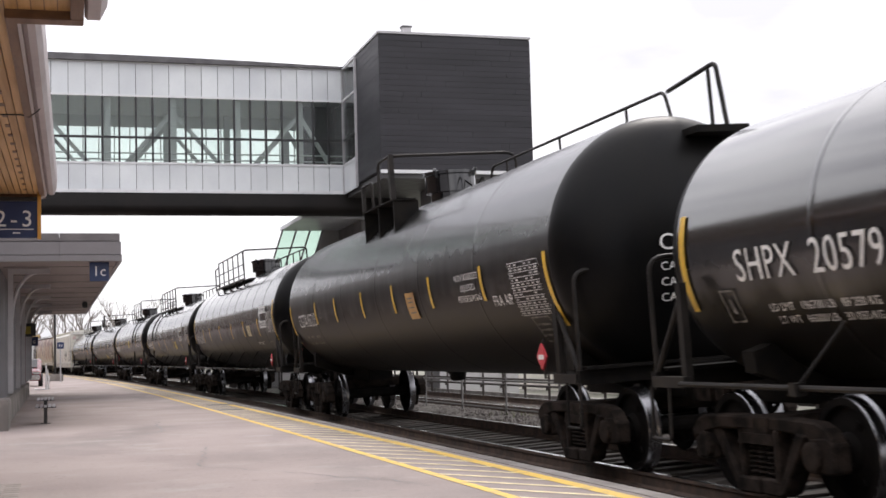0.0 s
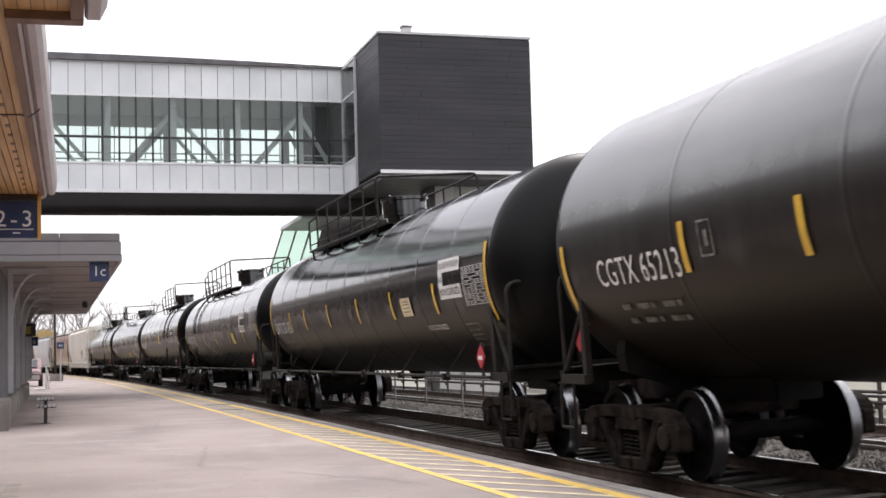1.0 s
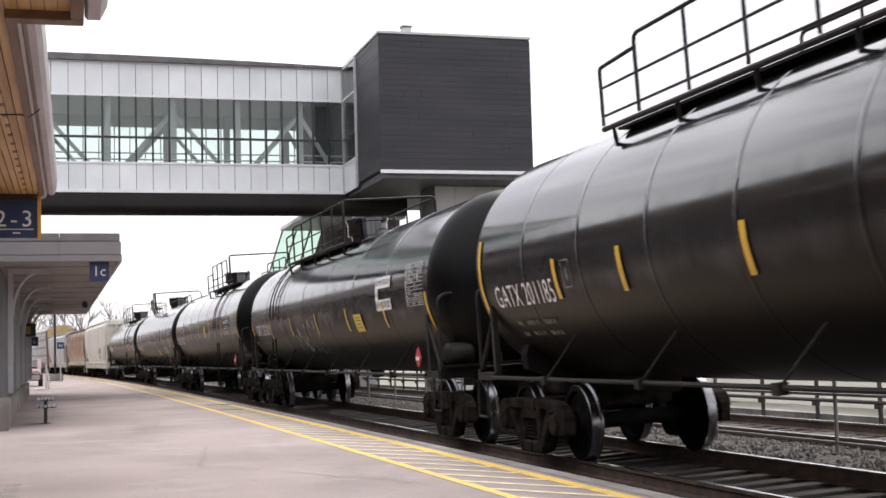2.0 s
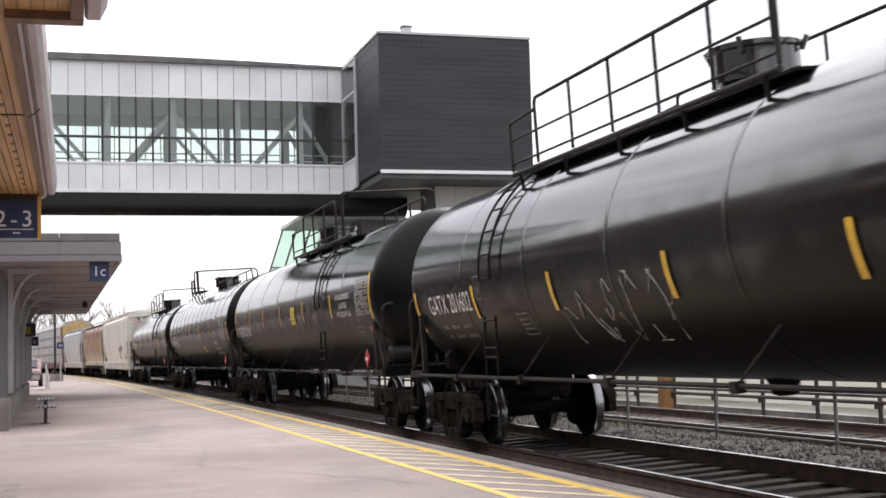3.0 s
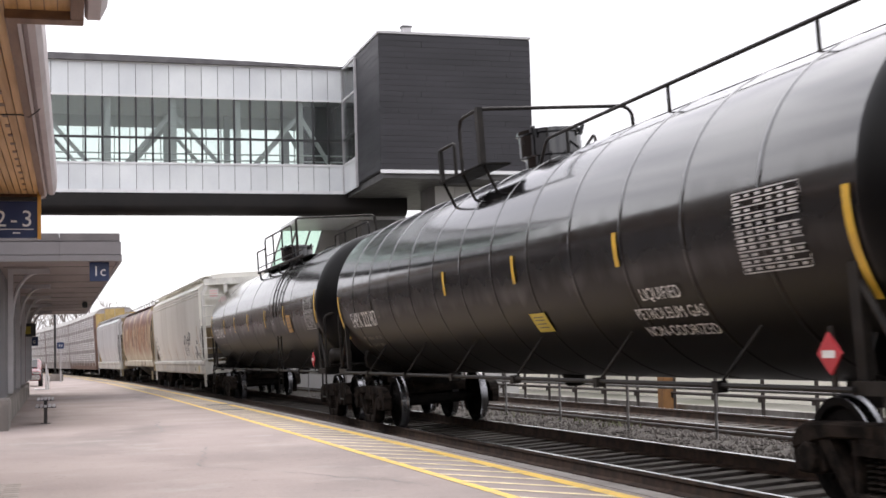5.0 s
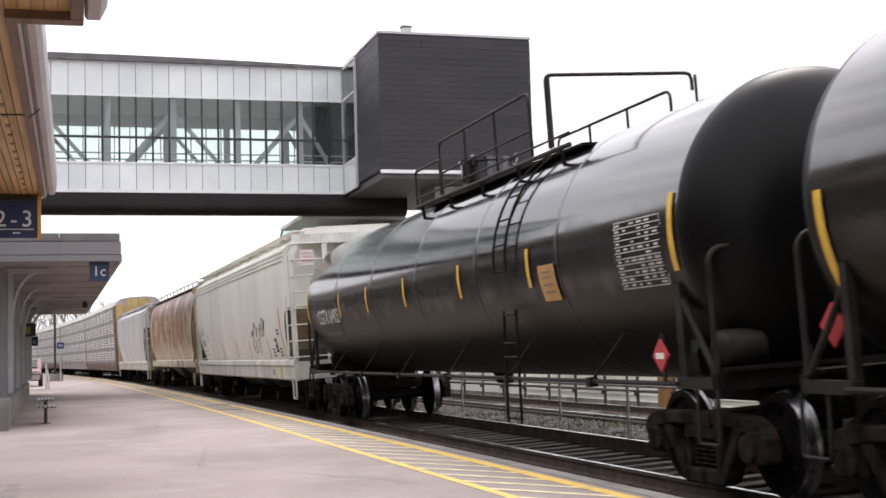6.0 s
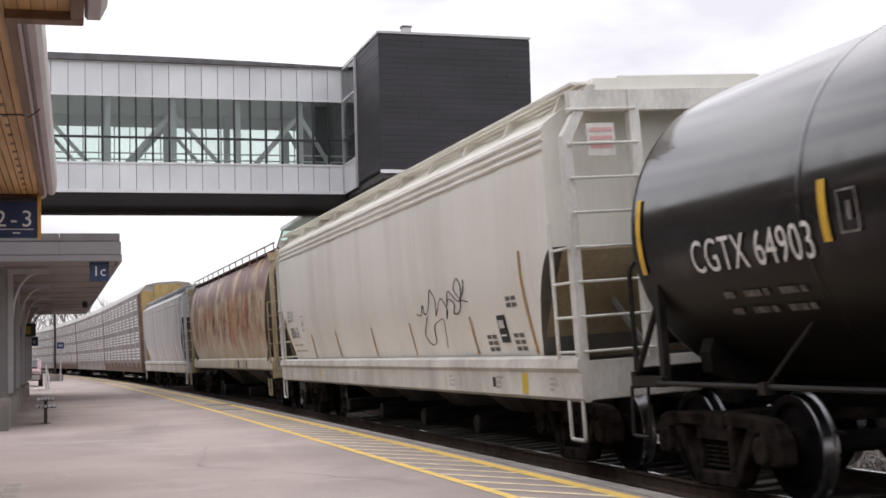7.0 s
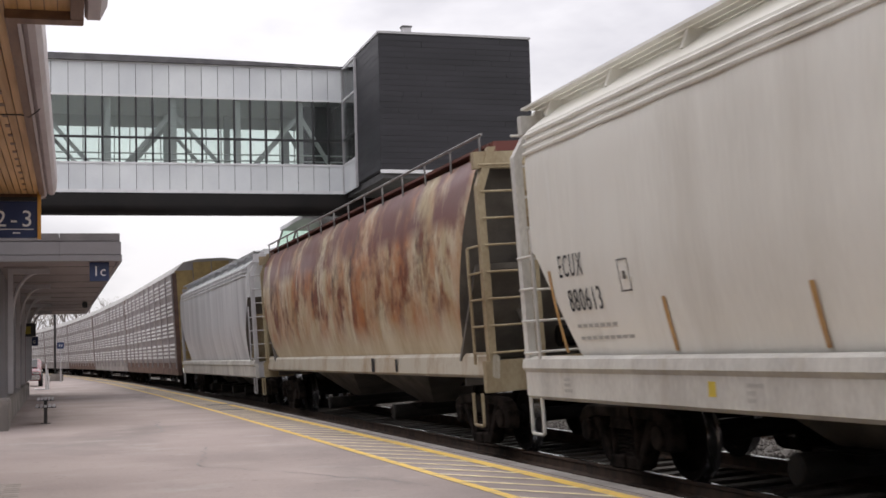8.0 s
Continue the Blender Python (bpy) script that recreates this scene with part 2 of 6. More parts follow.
TYRE = mat("tyre_rubber", (0.02, 0.02, 0.02), (0.03, 0.03, 0.03), 0.85)
BARK = mat("grey_bark", (0.26, 0.225, 0.20), (0.18, 0.155, 0.14), 0.9)
BUD = mat("early_leaf", (0.20, 0.19, 0.10), (0.14, 0.13, 0.08), 0.9, vary=0.3)


def rust_mat():
    """Dirty cream paint largely taken over by rust: orange bleeding, dark scale, paler streaks down the sheet."""
    m = mat("rust_streaked_hopper_paint", (0.62, 0.55, 0.40), (0.46, 0.36, 0.20), 0.36, scale=1.3, fine=9, bump=0.2, stretch=(1, 1, 0.3))
    n, l = m.node_tree.nodes, m.node_tree.links
    bsdf = n["Principled BSDF"]
    tc = n.new("ShaderNodeTexCoord")
    sep = n.new("ShaderNodeSeparateXYZ")
    l.new(tc.outputs["Object"], sep.inputs[0])
    for scale, sz, lo, hi, zlo, zhi, colour, off in ((0.9, 0.8, 0.40, 0.62, 1.5, 1.9, (0.40, 0.135, 0.026), 0.0), (1.4, 0.9, 0.47, 0.60, 1.6, 2.1, (0.17, 0.042, 0.013), 4.0),
                                                     (1.1, 0.9, 0.56, 0.68, 1.9, 2.4, (0.06, 0.017, 0.010), 5.0), (2.6, 0.3, 0.60, 0.68, 1.2, 1.6, (0.60, 0.53, 0.38), 2.0),
                                                     (0.9, 0.5, 0.40, 0.52, 3.05, 3.3, (0.15, 0.036, 0.026), 9.0)):
        mp, nz, mr, zr, mul, mix = (n.new("ShaderNodeMapping"), n.new("ShaderNodeTexNoise"), n.new("ShaderNodeMapRange"), n.new("ShaderNodeMapRange"),
                                    n.new("ShaderNodeMath"), n.new("ShaderNodeMixRGB"))
        mp.inputs["Scale"].default_value, mp.inputs["Location"].default_value = (1, 1, sz), (off, off, off)
        l.new(tc.outputs["Object"], mp.inputs["Vector"])
        nz.inputs["Scale"].default_value, nz.inputs["Detail"].default_value, nz.inputs["Roughness"].default_value = scale, 8, 0.62
        l.new(mp.outputs[0], nz.inputs["Vector"])
        l.new(nz.outputs["Fac"], mr.inputs[0])
        mr.inputs[1].default_value, mr.inputs[2].default_value = lo, hi
        l.new(sep.outputs["Z"], zr.inputs[0])
        zr.inputs[1].default_value, zr.inputs[2].default_value = zlo, zhi
        mul.operation = "MULTIPLY"
        l.new(mr.outputs[0], mul.inputs[0])
        l.new(zr.outputs[0], mul.inputs[1])
        l.new(mul.outputs[0], mix.inputs[0])
        l.new(bsdf.inputs["Base Color"].links[0].from_socket, mix.inputs[1])
        mix.inputs[2].default_value = (*colour, 1)
        l.new(mix.outputs[0], bsdf.inputs["Base Color"])
    return m


RUST = rust_mat()
MAROON = mat("rusted_roof_board", (0.15, 0.055, 0.04), (0.09, 0.03, 0.022), 0.75, scale=2, fine=30)


def add_dust(m, top, bottom, colour, amount):
    """Road dust thrown up on the lower part of a car's side, thinning upwards with a ragged edge."""
    n, l = m.node_tree.nodes, m.node_tree.links
    bsdf = n["Principled BSDF"]
    tc, sep, mr, nz, mp, add, mul, mix = (n.new("ShaderNodeTexCoord"), n.new("ShaderNodeSeparateXYZ"), n.new("ShaderNodeMapRange"), n.new("ShaderNodeTexNoise"),
                                          n.new("ShaderNodeMapping"), n.new("ShaderNodeMath"), n.new("ShaderNodeMath"), n.new("ShaderNodeMixRGB"))
    l.new(tc.outputs["Object"], sep.inputs[0])
    l.new(tc.outputs["Object"], mp.inputs["Vector"])
    mp.inputs["Scale"].default_value = (1, 1, 0.3)
    nz.inputs["Scale"].default_value, nz.inputs["Detail"].default_value = 2.2, 5
    l.new(mp.outputs[0], nz.inputs["Vector"])
    add.operation = "MULTIPLY_ADD"
    l.new(nz.outputs["Fac"], add.inputs[0])
    add.inputs[1].default_value = 0.7
    l.new(sep.outputs["Z"], add.inputs[2])
    l.new(add.outputs[0], mr.inputs[0])
    mr.inputs[1].default_value, mr.inputs[2].default_value = top + 0.35, bottom + 0.35
    mul.operation = "MULTIPLY"
    l.new(mr.outputs[0], mul.inputs[0])
    mul.inputs[1].default_value = amount
    l.new(mul.outputs[0], mix.inputs[0])
    l.new(bsdf.inputs["Base Color"].links[0].from_socket, mix.inputs[1])
    mix.inputs[2].default_value = (*colour, 1)
    l.new(mix.outputs[0], bsdf.inputs["Base Color"])
    # the film of dust dulls the gloss as well
    rough, dull = n.new("ShaderNodeMixRGB"), n.new("ShaderNodeMapRange")
    l.new(mul.outputs[0], rough.inputs[0])
    l.new(bsdf.inputs["Roughness"].links[0].from_socket, rough.inputs[1])
    rough.inputs[2].default_value = (0.45, 0.45, 0.45, 1)
    l.new(rough.outputs[0], bsdf.inputs["Roughness"])
    dull.inputs[3].default_value, dull.inputs[4].default_value = bsdf.inputs["Coat Weight"].default_value, 0.0
    l.new(mr.outputs[0], dull.inputs[0])
    l.new(dull.outputs[0], bsdf.inputs["Coat Weight"])
    matt = n.new("ShaderNodeMapRange")
    matt.inputs[3].default_value, matt.inputs[4].default_value = 0.5, 0.09
    l.new(mr.outputs[0], matt.inputs[0])
    l.new(matt.outputs[0], bsdf.inputs["Specular IOR Level"])


add_dust(BLACK, 2.75, 2.0, (0.008, 0.0055, 0.0035), 0.8)
add_dust(BRIGHTBLACK, 2.35, 1.7, (0.008, 0.0055, 0.0035), 0.8)
add_dust(DULLBLACK, 2.95, 2.1, (0.012, 0.008, 0.005), 0.85)


def add_blotch(m, colour, scale, lo, hi, amount, stretch=(1, 1, 1)):
    """Stains of a shape of their own on a surface."""
    n, l = m.node_tree.nodes, m.node_tree.links
    bsdf = n["Principled BSDF"]
    tc, mp, nz, mr, mul, mix = (n.new("ShaderNodeTexCoord"), n.new("ShaderNodeMapping"), n.new("ShaderNodeTexNoise"), n.new("ShaderNodeMapRange"),
                                n.new("ShaderNodeMath"), n.new("ShaderNodeMixRGB"))
    l.new(tc.outputs["Object"], mp.inputs["Vector"])
    mp.inputs["Scale"].default_value, mp.inputs["Location"].default_value = stretch, (scale, 3.1, 1.7)
    nz.inputs["Scale"].default_value, nz.inputs["Detail"].default_value, nz.inputs["Roughness"].default_value = scale, 8, 0.6
    l.new(mp.outputs[0], nz.inputs["Vector"])
    l.new(nz.outputs["Fac"], mr.inputs[0])
    mr.inputs[1].default_value, mr.inputs[2].default_value = lo, hi
    mul.operation = "MULTIPLY"
    l.new(mr.outputs[0], mul.inputs[0])
    mul.inputs[1].default_value = amount
    l.new(mul.outputs[0], mix.inputs[0])
    l.new(bsdf.inputs["Base Color"].links[0].from_socket, mix.inputs[1])
    mix.inputs[2].default_value = (*colour, 1)
    l.new(mix.outputs[0], bsdf.inputs["Base Color"])


add_blotch(ASPHALT, (0.19, 0.165, 0.155), 0.42, 0.50, 0.66, 0.6, (1, 0.4, 1))
add_blotch(ASPHALT, (0.40, 0.36, 0.34), 1.1, 0.56, 0.70, 0.5)
add_blotch(ASPHALT, (0.13, 0.115, 0.11), 6.0, 0.62, 0.72, 0.5)
add_blotch(HOPPER, (0.50, 0.46, 0.38), 0.9, 0.52, 0.72, 0.35, (1, 1, 0.12))
add_blotch(HOPPER, (0.86, 0.85, 0.80), 1.6, 0.60, 0.68, 0.7, (1, 1, 0.2))
add_blotch(HOPPERSILL, (0.42, 0.36, 0.27), 2.4, 0.56, 0.72, 0.5, (1, 1, 0.4))
add_blotch(HOPPERGREY, (0.30, 0.30, 0.31), 1.6, 0.50, 0.68, 0.6, (1, 1, 0.1))
add_blotch(YELLOW, (0.36, 0.29, 0.20), 5.0, 0.52, 0.66, 0.6)
add_blotch(CONCRETE, (0.16, 0.15, 0.14), 1.3, 0.50, 0.66, 0.7, (1, 0.3, 1))


# ---------------------------------------------------------------- mesh helpers
def part(name, bm, material, parent=None, label="", smooth=False, place=None):
    me = bpy.data.meshes.new(name)
    bm.to_mesh(me)
    bm.free()
    if smooth:
        me.polygons.foreach_set("use_smooth", [True] * len(me.polygons))
        me.set_sharp_from_angle(angle=radians(38))
    for m in material if isinstance(material, (list, tuple)) else [material]:
        me.materials.append(m)
    ob = new(name, me)
    if parent:
        ob.parent = parent
    if place:
        ob.matrix_basis = place
    if label:
        ob["label"] = label
    return ob


def share(name, me, parent, place):
    ob = new(name, me)
    ob.parent = parent
    ob.matrix_basis = place
    return ob


def thing(name, label, category, place=None, group="", kind=""):
    ob = new(name)
    ob.empty_display_size = 0.3
    if place:
        ob.matrix_basis = place
    return tagged(ob, label, category, group, kind)


def box(x0, x1, y0, y1, z0, z1, bm=None, mi=0, bevel=0.0):
    bm = bm or bmesh.new()
    v = [bm.verts.new((x, y, z)) for x in (x0, x1) for y in (y0, y1) for z in (z0, z1)]
    fs = []
    for q in ((0, 1, 3, 2), (4, 6, 7, 5), (0, 4, 5, 1), (2, 3, 7, 6), (0, 2, 6, 4), (1, 5, 7, 3)):
        f = bm.faces.new([v[i] for i in q])
        f.material_index = mi
        fs.append(f)
    if bevel:
        bmesh.ops.bevel(bm, geom=list({e for f in fs for e in f.edges}), offset=bevel, segments=2, affect="EDGES")
    return bm


def prism(poly, axis, a, b, bm=None, mi=0):
    """A polygon in the plane across axis (x: y,z; y: x,z; z: x,y), from a to b along it."""
    bm = bm or bmesh.new()
    put = {"x": lambda p, t: (t, p[0], p[1]), "y": lambda p, t: (p[0], t, p[1]), "z": lambda p, t: (p[0], p[1], t)}[axis]
    lo, hi = [bm.verts.new(put(p, a)) for p in poly], [bm.verts.new(put(p, b)) for p in poly]
    fs = [bm.faces.new(lo), bm.faces.new(hi[::-1])]
    for i in range(len(poly)):
        j = (i + 1) % len(poly)
        fs.append(bm.faces.new((lo[j], lo[i], hi[i], hi[j])))
    for f in fs:
        f.material_index = mi
    return bm


def tube(points, r, bm=None, seg=8, mi=0):
    """A round bar along a chain of points."""
    bm = bm or bmesh.new()
    pts = [Vector(p) for p in points]
    rings = []
    for i, p in enumerate(pts):
        d = (pts[min(i + 1, len(pts) - 1)] - pts[max(i - 1, 0)]).normalized()
        u = d.orthogonal().normalized() if not rings else (uu - d * uu.dot(d)).normalized()
        uu = u
        w = d.cross(u)
        rings.append([bm.verts.new(p + r * (u * math.cos(2 * math.pi * k / seg) + w * math.sin(2 * math.pi * k / seg))) for k in range(seg)])
    for A, B in zip(rings, rings[1:]):
        for k in range(seg):
            f = bm.faces.new((A[k], A[(k + 1) % seg], B[(k + 1) % seg], B[k]))
            f.material_index = mi
    for ring, flip in ((rings[0], True), (rings[-1], False)):
        f = bm.faces.new(ring[::-1] if flip else ring)
        f.material_index = mi
    return bm


def bend(points, r=0.12, n=5):
    """Rounds the corners of a chain of points."""
    pts = [Vector(p) for p in points]
    out = [pts[0]]
    for a, b, c in zip(pts, pts[1:], pts[2:]):
        ra = min(r, (a - b).length * 0.45, (c - b).length * 0.45)
        s, e = b + (a - b).normalized() * ra, b + (c - b).normalized() * ra
        out += [s * (1 - t) ** 2 + b * 2 * t * (1 - t) + e * t * t for t in (i / n for i in range(n + 1))]
    return out + [pts[-1]]


def lathe(profile, axis="y", seg=48, bm=None, mi=None, centre=(0, 0, 0)):
    """Turns (along, radius) pairs round an axis. mi(i): material of band i."""
    bm = bm or bmesh.new()
    rings = []
    for t, r in profile:
        ring = []
        for k in range(seg):
            a = 2 * math.pi * k / seg
            c, s = r * math.cos(a), r * math.sin(a)
            p = {"y": (c, t, s), "x": (t, c, s), "z": (c, s, t)}[axis]
            ring.append(bm.verts.new(Vector(p) + Vector(centre)))
        rings.append(ring)
    for i, (A, B) in enumerate(zip(rings, rings[1:])):
        for k in range(seg):
            f = bm.faces.new((A[k], A[(k + 1) % seg], B[(k + 1) % seg], B[k]))
            f.material_index = mi(i) if mi else 0
    bm.faces.new(rings[0][::-1])
    bm.faces.new(rings[-1])
    bmesh.ops.recalc_face_normals(bm, faces=bm.faces[:])
    return bm


def letters(text, size, spread=1.0):
    """The built-in font's outlines as a mesh, centred, in its own x and y."""
    cu = bpy.data.curves.new("letters", "FONT")
    cu.body, cu.size, cu.align_x, cu.align_y = text, size, "CENTER", "CENTER"
    cu.space_character, cu.resolution_u, cu.fill_mode = spread, 3, "FRONT"
    ob = new("letters", cu)
    bpy.context.view_layer.update()
    me = bpy.data.meshes.new_from_object(ob.evaluated_get(bpy.context.evaluated_depsgraph_get()))
    bpy.data.objects.remove(ob)
    bm = bmesh.new()
    bm.from_mesh(me)
    bpy.data.meshes.remove(me)
    bpy.data.curves.remove(cu)
    return bm


# ---------------------------------------------------------------- track line
K2, K3 = -0.000101733, -1.00031e-6
XC, CANT = 6.91, 2.82


def drift(y):
    return K2 * y * y + K3 * y ** 3 if y > 0 else 0.0


def slope(y):
    return 2 * K2 * y + 3 * K3 * y * y if y > 0 else 0.0


def strip(xs_zs, y0, y1, step, bm=None, mi=0, follow=True):
    """A ribbon with that cross-section, along the bent line of the track."""
    bm = bm or bmesh.new()
    n = max(1, int(round((y1 - y0) / step)))
    rows = []
    for i in range(n + 1):
        y = y0 + (y1 - y0) * i / n
        rows.append([bm.verts.new((x + (drift(y) if follow else 0), y, z)) for x, z in xs_zs])
    for A, B in zip(rows, rows[1:]):
        for k in range(len(A) - 1):
            f = bm.faces.new((A[k], A[k + 1], B[k + 1], B[k]))
            f.material_index = mi
    return bm


# ---------------------------------------------------------------- ground, platform, tracks
ground = part("ground", box(-2500, 2500, -2500, 3500, -1.2, -0.62), GROUND)
tagged(ground, "gravelly ground reaching out beyond the tracks", "ground", kind="structure")

EDGE = 4.836
platform = part("platform", strip([(-9, -0.6), (-9, 0), (-3, 0), (0, 0), (3, 0), (EDGE - 0.2, 0)], -8, 200, 2.0), ASPHALT)
tagged(platform, "pale grey worn asphalt station platform", "platform", kind="structure")
bm = strip([(EDGE - 0.19, -0.62), (EDGE - 0.19, 0.004), (EDGE - 0.012, 0.004), (EDGE, -0.01), (EDGE, -0.62)], -8, 200, 2.0)
coping = part("platform_edge", bm, CONCRETE)
tagged(coping, "weathered concrete coping along the platform edge", "platform edge", kind="structure")

inner_line = part("inner_line", strip([(3.595, 0.004), (3.70, 0.004)], -6, 190, 2.0), YELLOW)
tagged(inner_line, "yellow painted safety line on asphalt", "platform marking", kind="structure")
outer_line = part("outer_line", strip([(4.40, 0.004), (4.545, 0.004)], -6, 190, 2.0), YELLOW)
tagged(outer_line, "broad yellow painted line near the platform edge", "platform marking", kind="structure")
hatching = thing("platform_hatching", "worn cream hatch lines between two yellow lines", "platform marking", kind="structure")
bm = bmesh.new()
for sx, sy in ((3.70, 0.085), (3.70, -0.085), (4.40, -1.165), (4.40, -0.995)):
    bm.verts.new((sx, sy, 0.0045))
bm.faces.new(bm.verts)
bm.normal_update()
for f in bm.faces:
    if f.normal.z < 0:
        f.normal_flip()
first = part("hatch_line", bm, CREAM, hatching)
for i in range(150):
    y = 4.0 + 0.79 * i
    if i:
        share("hatch_line", first.data, hatching, Matrix.Translation((drift(y), y, 0)))
    else:
        first.matrix_basis = Matrix.Translation((0, y, 0))


def crack(pts, w):
    bm = bmesh.new()
    P = [Vector((x, y, 0.003)) for x, y in pts]
    row = []
    for i, p in enumerate(P):
        d = (P[min(i + 1, len(P) - 1)] - P[max(0, i - 1)]).normalized()
        s = Vector((-d.y, d.x, 0)) * w * random.uniform(0.5, 1.3)
        row.append((bm.verts.new(p + s), bm.verts.new(p - s)))
    for (a, b), (c, d) in zip(row, row[1:]):
        bm.faces.new((a, b, d, c))
    bmesh.ops.recalc_face_normals(bm, faces=bm.faces[:])
    return bm


def wander(a, b, n, amp):
    out = []
    for i in range(n + 1):
        t = i / n
        out.append((a[0] + (b[0] - a[0]) * t + random.uniform(-amp, amp), a[1] + (b[1] - a[1]) * t + random.uniform(-amp, amp)))
    return out


for a, b, w in (((0.4, 20.3), (1.75, 22.8), 0.012), ((1.75, 22.8), (1.9, 26.5), 0.014), ((1.6, 15.2), (3.3, 12.0), 0.012), ((-0.8, 19.2), (0.4, 20.3), 0.01),
                ((2.0, 18.5), (1.6, 15.2), 0.008)):
    c = part("asphalt_crack", crack(wander(a, b, 16, 0.07), w), PATCH)
    tagged(c, "thin dark crack sealed in the platform asphalt", "pavement crack", kind="structure")

pavers = thing("paver_patch", "small patch of brick-sized pavers set in the asphalt", "paving", kind="structure")
pm = None
for i in range(4):
    for j in range(9):
        x, y = -0.86 + 0.155 * i, 12.35 + 0.215 * j
        if pm is None:
            pm = part("paver", box(-0.072, 0.072, -0.102, 0.102, -0.03, 0.008, bevel=0.004), PAVER, pavers, place=Matrix.Translation((x, y, 0)))
        else:
            share("paver", pm.data, pavers, Matrix.Translation((x, y, 0)))

# drain lids and a patch further along
for x, y, w in ((3.95, 31.0, 0.28), (4.1, 34.5, 0.3)):
    lid = part("drain_cover", box(x - w, x + w, y - 0.3, y + 0.3, -0.02, 0.009, bevel=0.004), PATCH)
    tagged(lid, "dark flat drain cover in the platform", "drain cover")

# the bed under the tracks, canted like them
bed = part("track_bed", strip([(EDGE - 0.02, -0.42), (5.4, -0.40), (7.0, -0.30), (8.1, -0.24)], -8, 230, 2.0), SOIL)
tagged(bed, "dark ballast under the near track, with the train's shade in its colour", "track bed", kind="structure")
bm = bmesh.new()
rows = []
for i in range(0, 470):
    y = -6 + i * 0.34 if i < 190 else 58.6 + (i - 190) * 0.6
    row = []
    for j, (x, z) in enumerate(((8.05, -0.22), (8.3, -0.17), (8.6, -0.12), (8.9, -0.11), (9.2, -0.15), (9.5, -0.22), (9.9, -0.27), (10.6, -0.27), (11.3, -0.25), (12.1, -0.23), (12.7, -0.25), (13.3, -0.3), (13.6, -0.33))):
        row.append(bm.verts.new((x + drift(y), y, z + random.uniform(-0.03, 0.03))))
    rows.append(row)
for A, B in zip(rows, rows[1:]):
    for k in range(len(A) - 1):
        bm.faces.new((A[k], A[k + 1], B[k + 1], B[k]))
bed2 = part("ballast_bed", bm, BALLAST)
tagged(bed2, "grey crushed stone ballast between and under the tracks", "ballast", kind="structure")

# loose stones on the shoulder
V, F = [], []
for i in range(15000):
    y = 9 + 34 * random.random() ** 1.5
    x = random.choice((random.uniform(8.0, 9.75), random.uniform(8.0, 9.75), random.uniform(12.2, 13.4), random.uniform(9.8, 12.2)))
    z = -0.11 - 0.09 * abs(x - 8.85) if x < 9.9 else -0.25
    s = random.uniform(0.018, 0.045)
    b = len(V)
    q = [Vector((random.uniform(-1, 1), random.uniform(-1, 1), random.uniform(-0.6, 0.8))).normalized() * s * random.uniform(0.7, 1.2) for _ in range(2)]
    for dx, dy, dz in ((1, 0, 0), (0, 1, 0), (-1, 0, 0), (0, -1, 0), (0, 0, 1), (0, 0, -1)):
        k = s * random.uniform(0.7, 1.3)
        V.append((x + dx * k + q[0].x * 0.4 + drift(y), y + dy * k + q[1].y * 0.4, z + dz * k * 0.8 + 0.01))
    F += [(b, b + 1, b + 4), (b + 1, b + 2, b + 4), (b + 2, b + 3, b + 4), (b + 3, b, b + 4), (b + 1, b, b + 5), (b + 2, b + 1, b + 5), (b + 3, b + 2, b + 5), (b, b + 3, b + 5)]
me = bpy.data.meshes.new("loose_ballast")
me.from_pydata(V, [], F)
me.materials.append(STONE)
tagged(new("loose_ballast", me), "loose grey crushed stones on the shoulder", "ballast", kind="stuff")

# weeds by the fence
bm = bmesh.new()
for i in range(150):
    y, x = random.choice(((20.6, 8.95), (21.2, 9.2), (22.6, 9.0), (25.0, 8.9)))
    y, x = y + random.gauss(0, 0.45), x + random.gauss(0, 0.22)
    a, h, w = random.uniform(0, 6.28), random.uniform(0.05, 0.22), random.uniform(0.008, 0.02)
    base, d = Vector((x, y, -0.16)), Vector((math.cos(a), math.sin(a), 0))
    s = Vector((-d.y, d.x, 0)) * w
    bm.faces.new([bm.verts.new(base + s), bm.verts.new(base - s), bm.verts.new(base + d * h * 0.6 + Vector((0, 0, h)))])
tagged(part("weeds", bm, WEED), "sparse low green weeds in the ballast", "weeds", kind="stuff")

RAILX = [(-0.075, -0.175), (-0.075, -0.16), (-0.012, -0.14), (-0.012, -0.045), (-0.036, -0.035), (-0.036, -0.002), (0.036, -0.002), (0.036, -0.035), (0.012, -0.045),
         (0.012, -0.14), (0.075, -0.16), (0.075, -0.175)]
TRACKS = (("near_track", 6.157, -0.135, -0.06), ("second_track", 10.454, -0.109, -0.057))
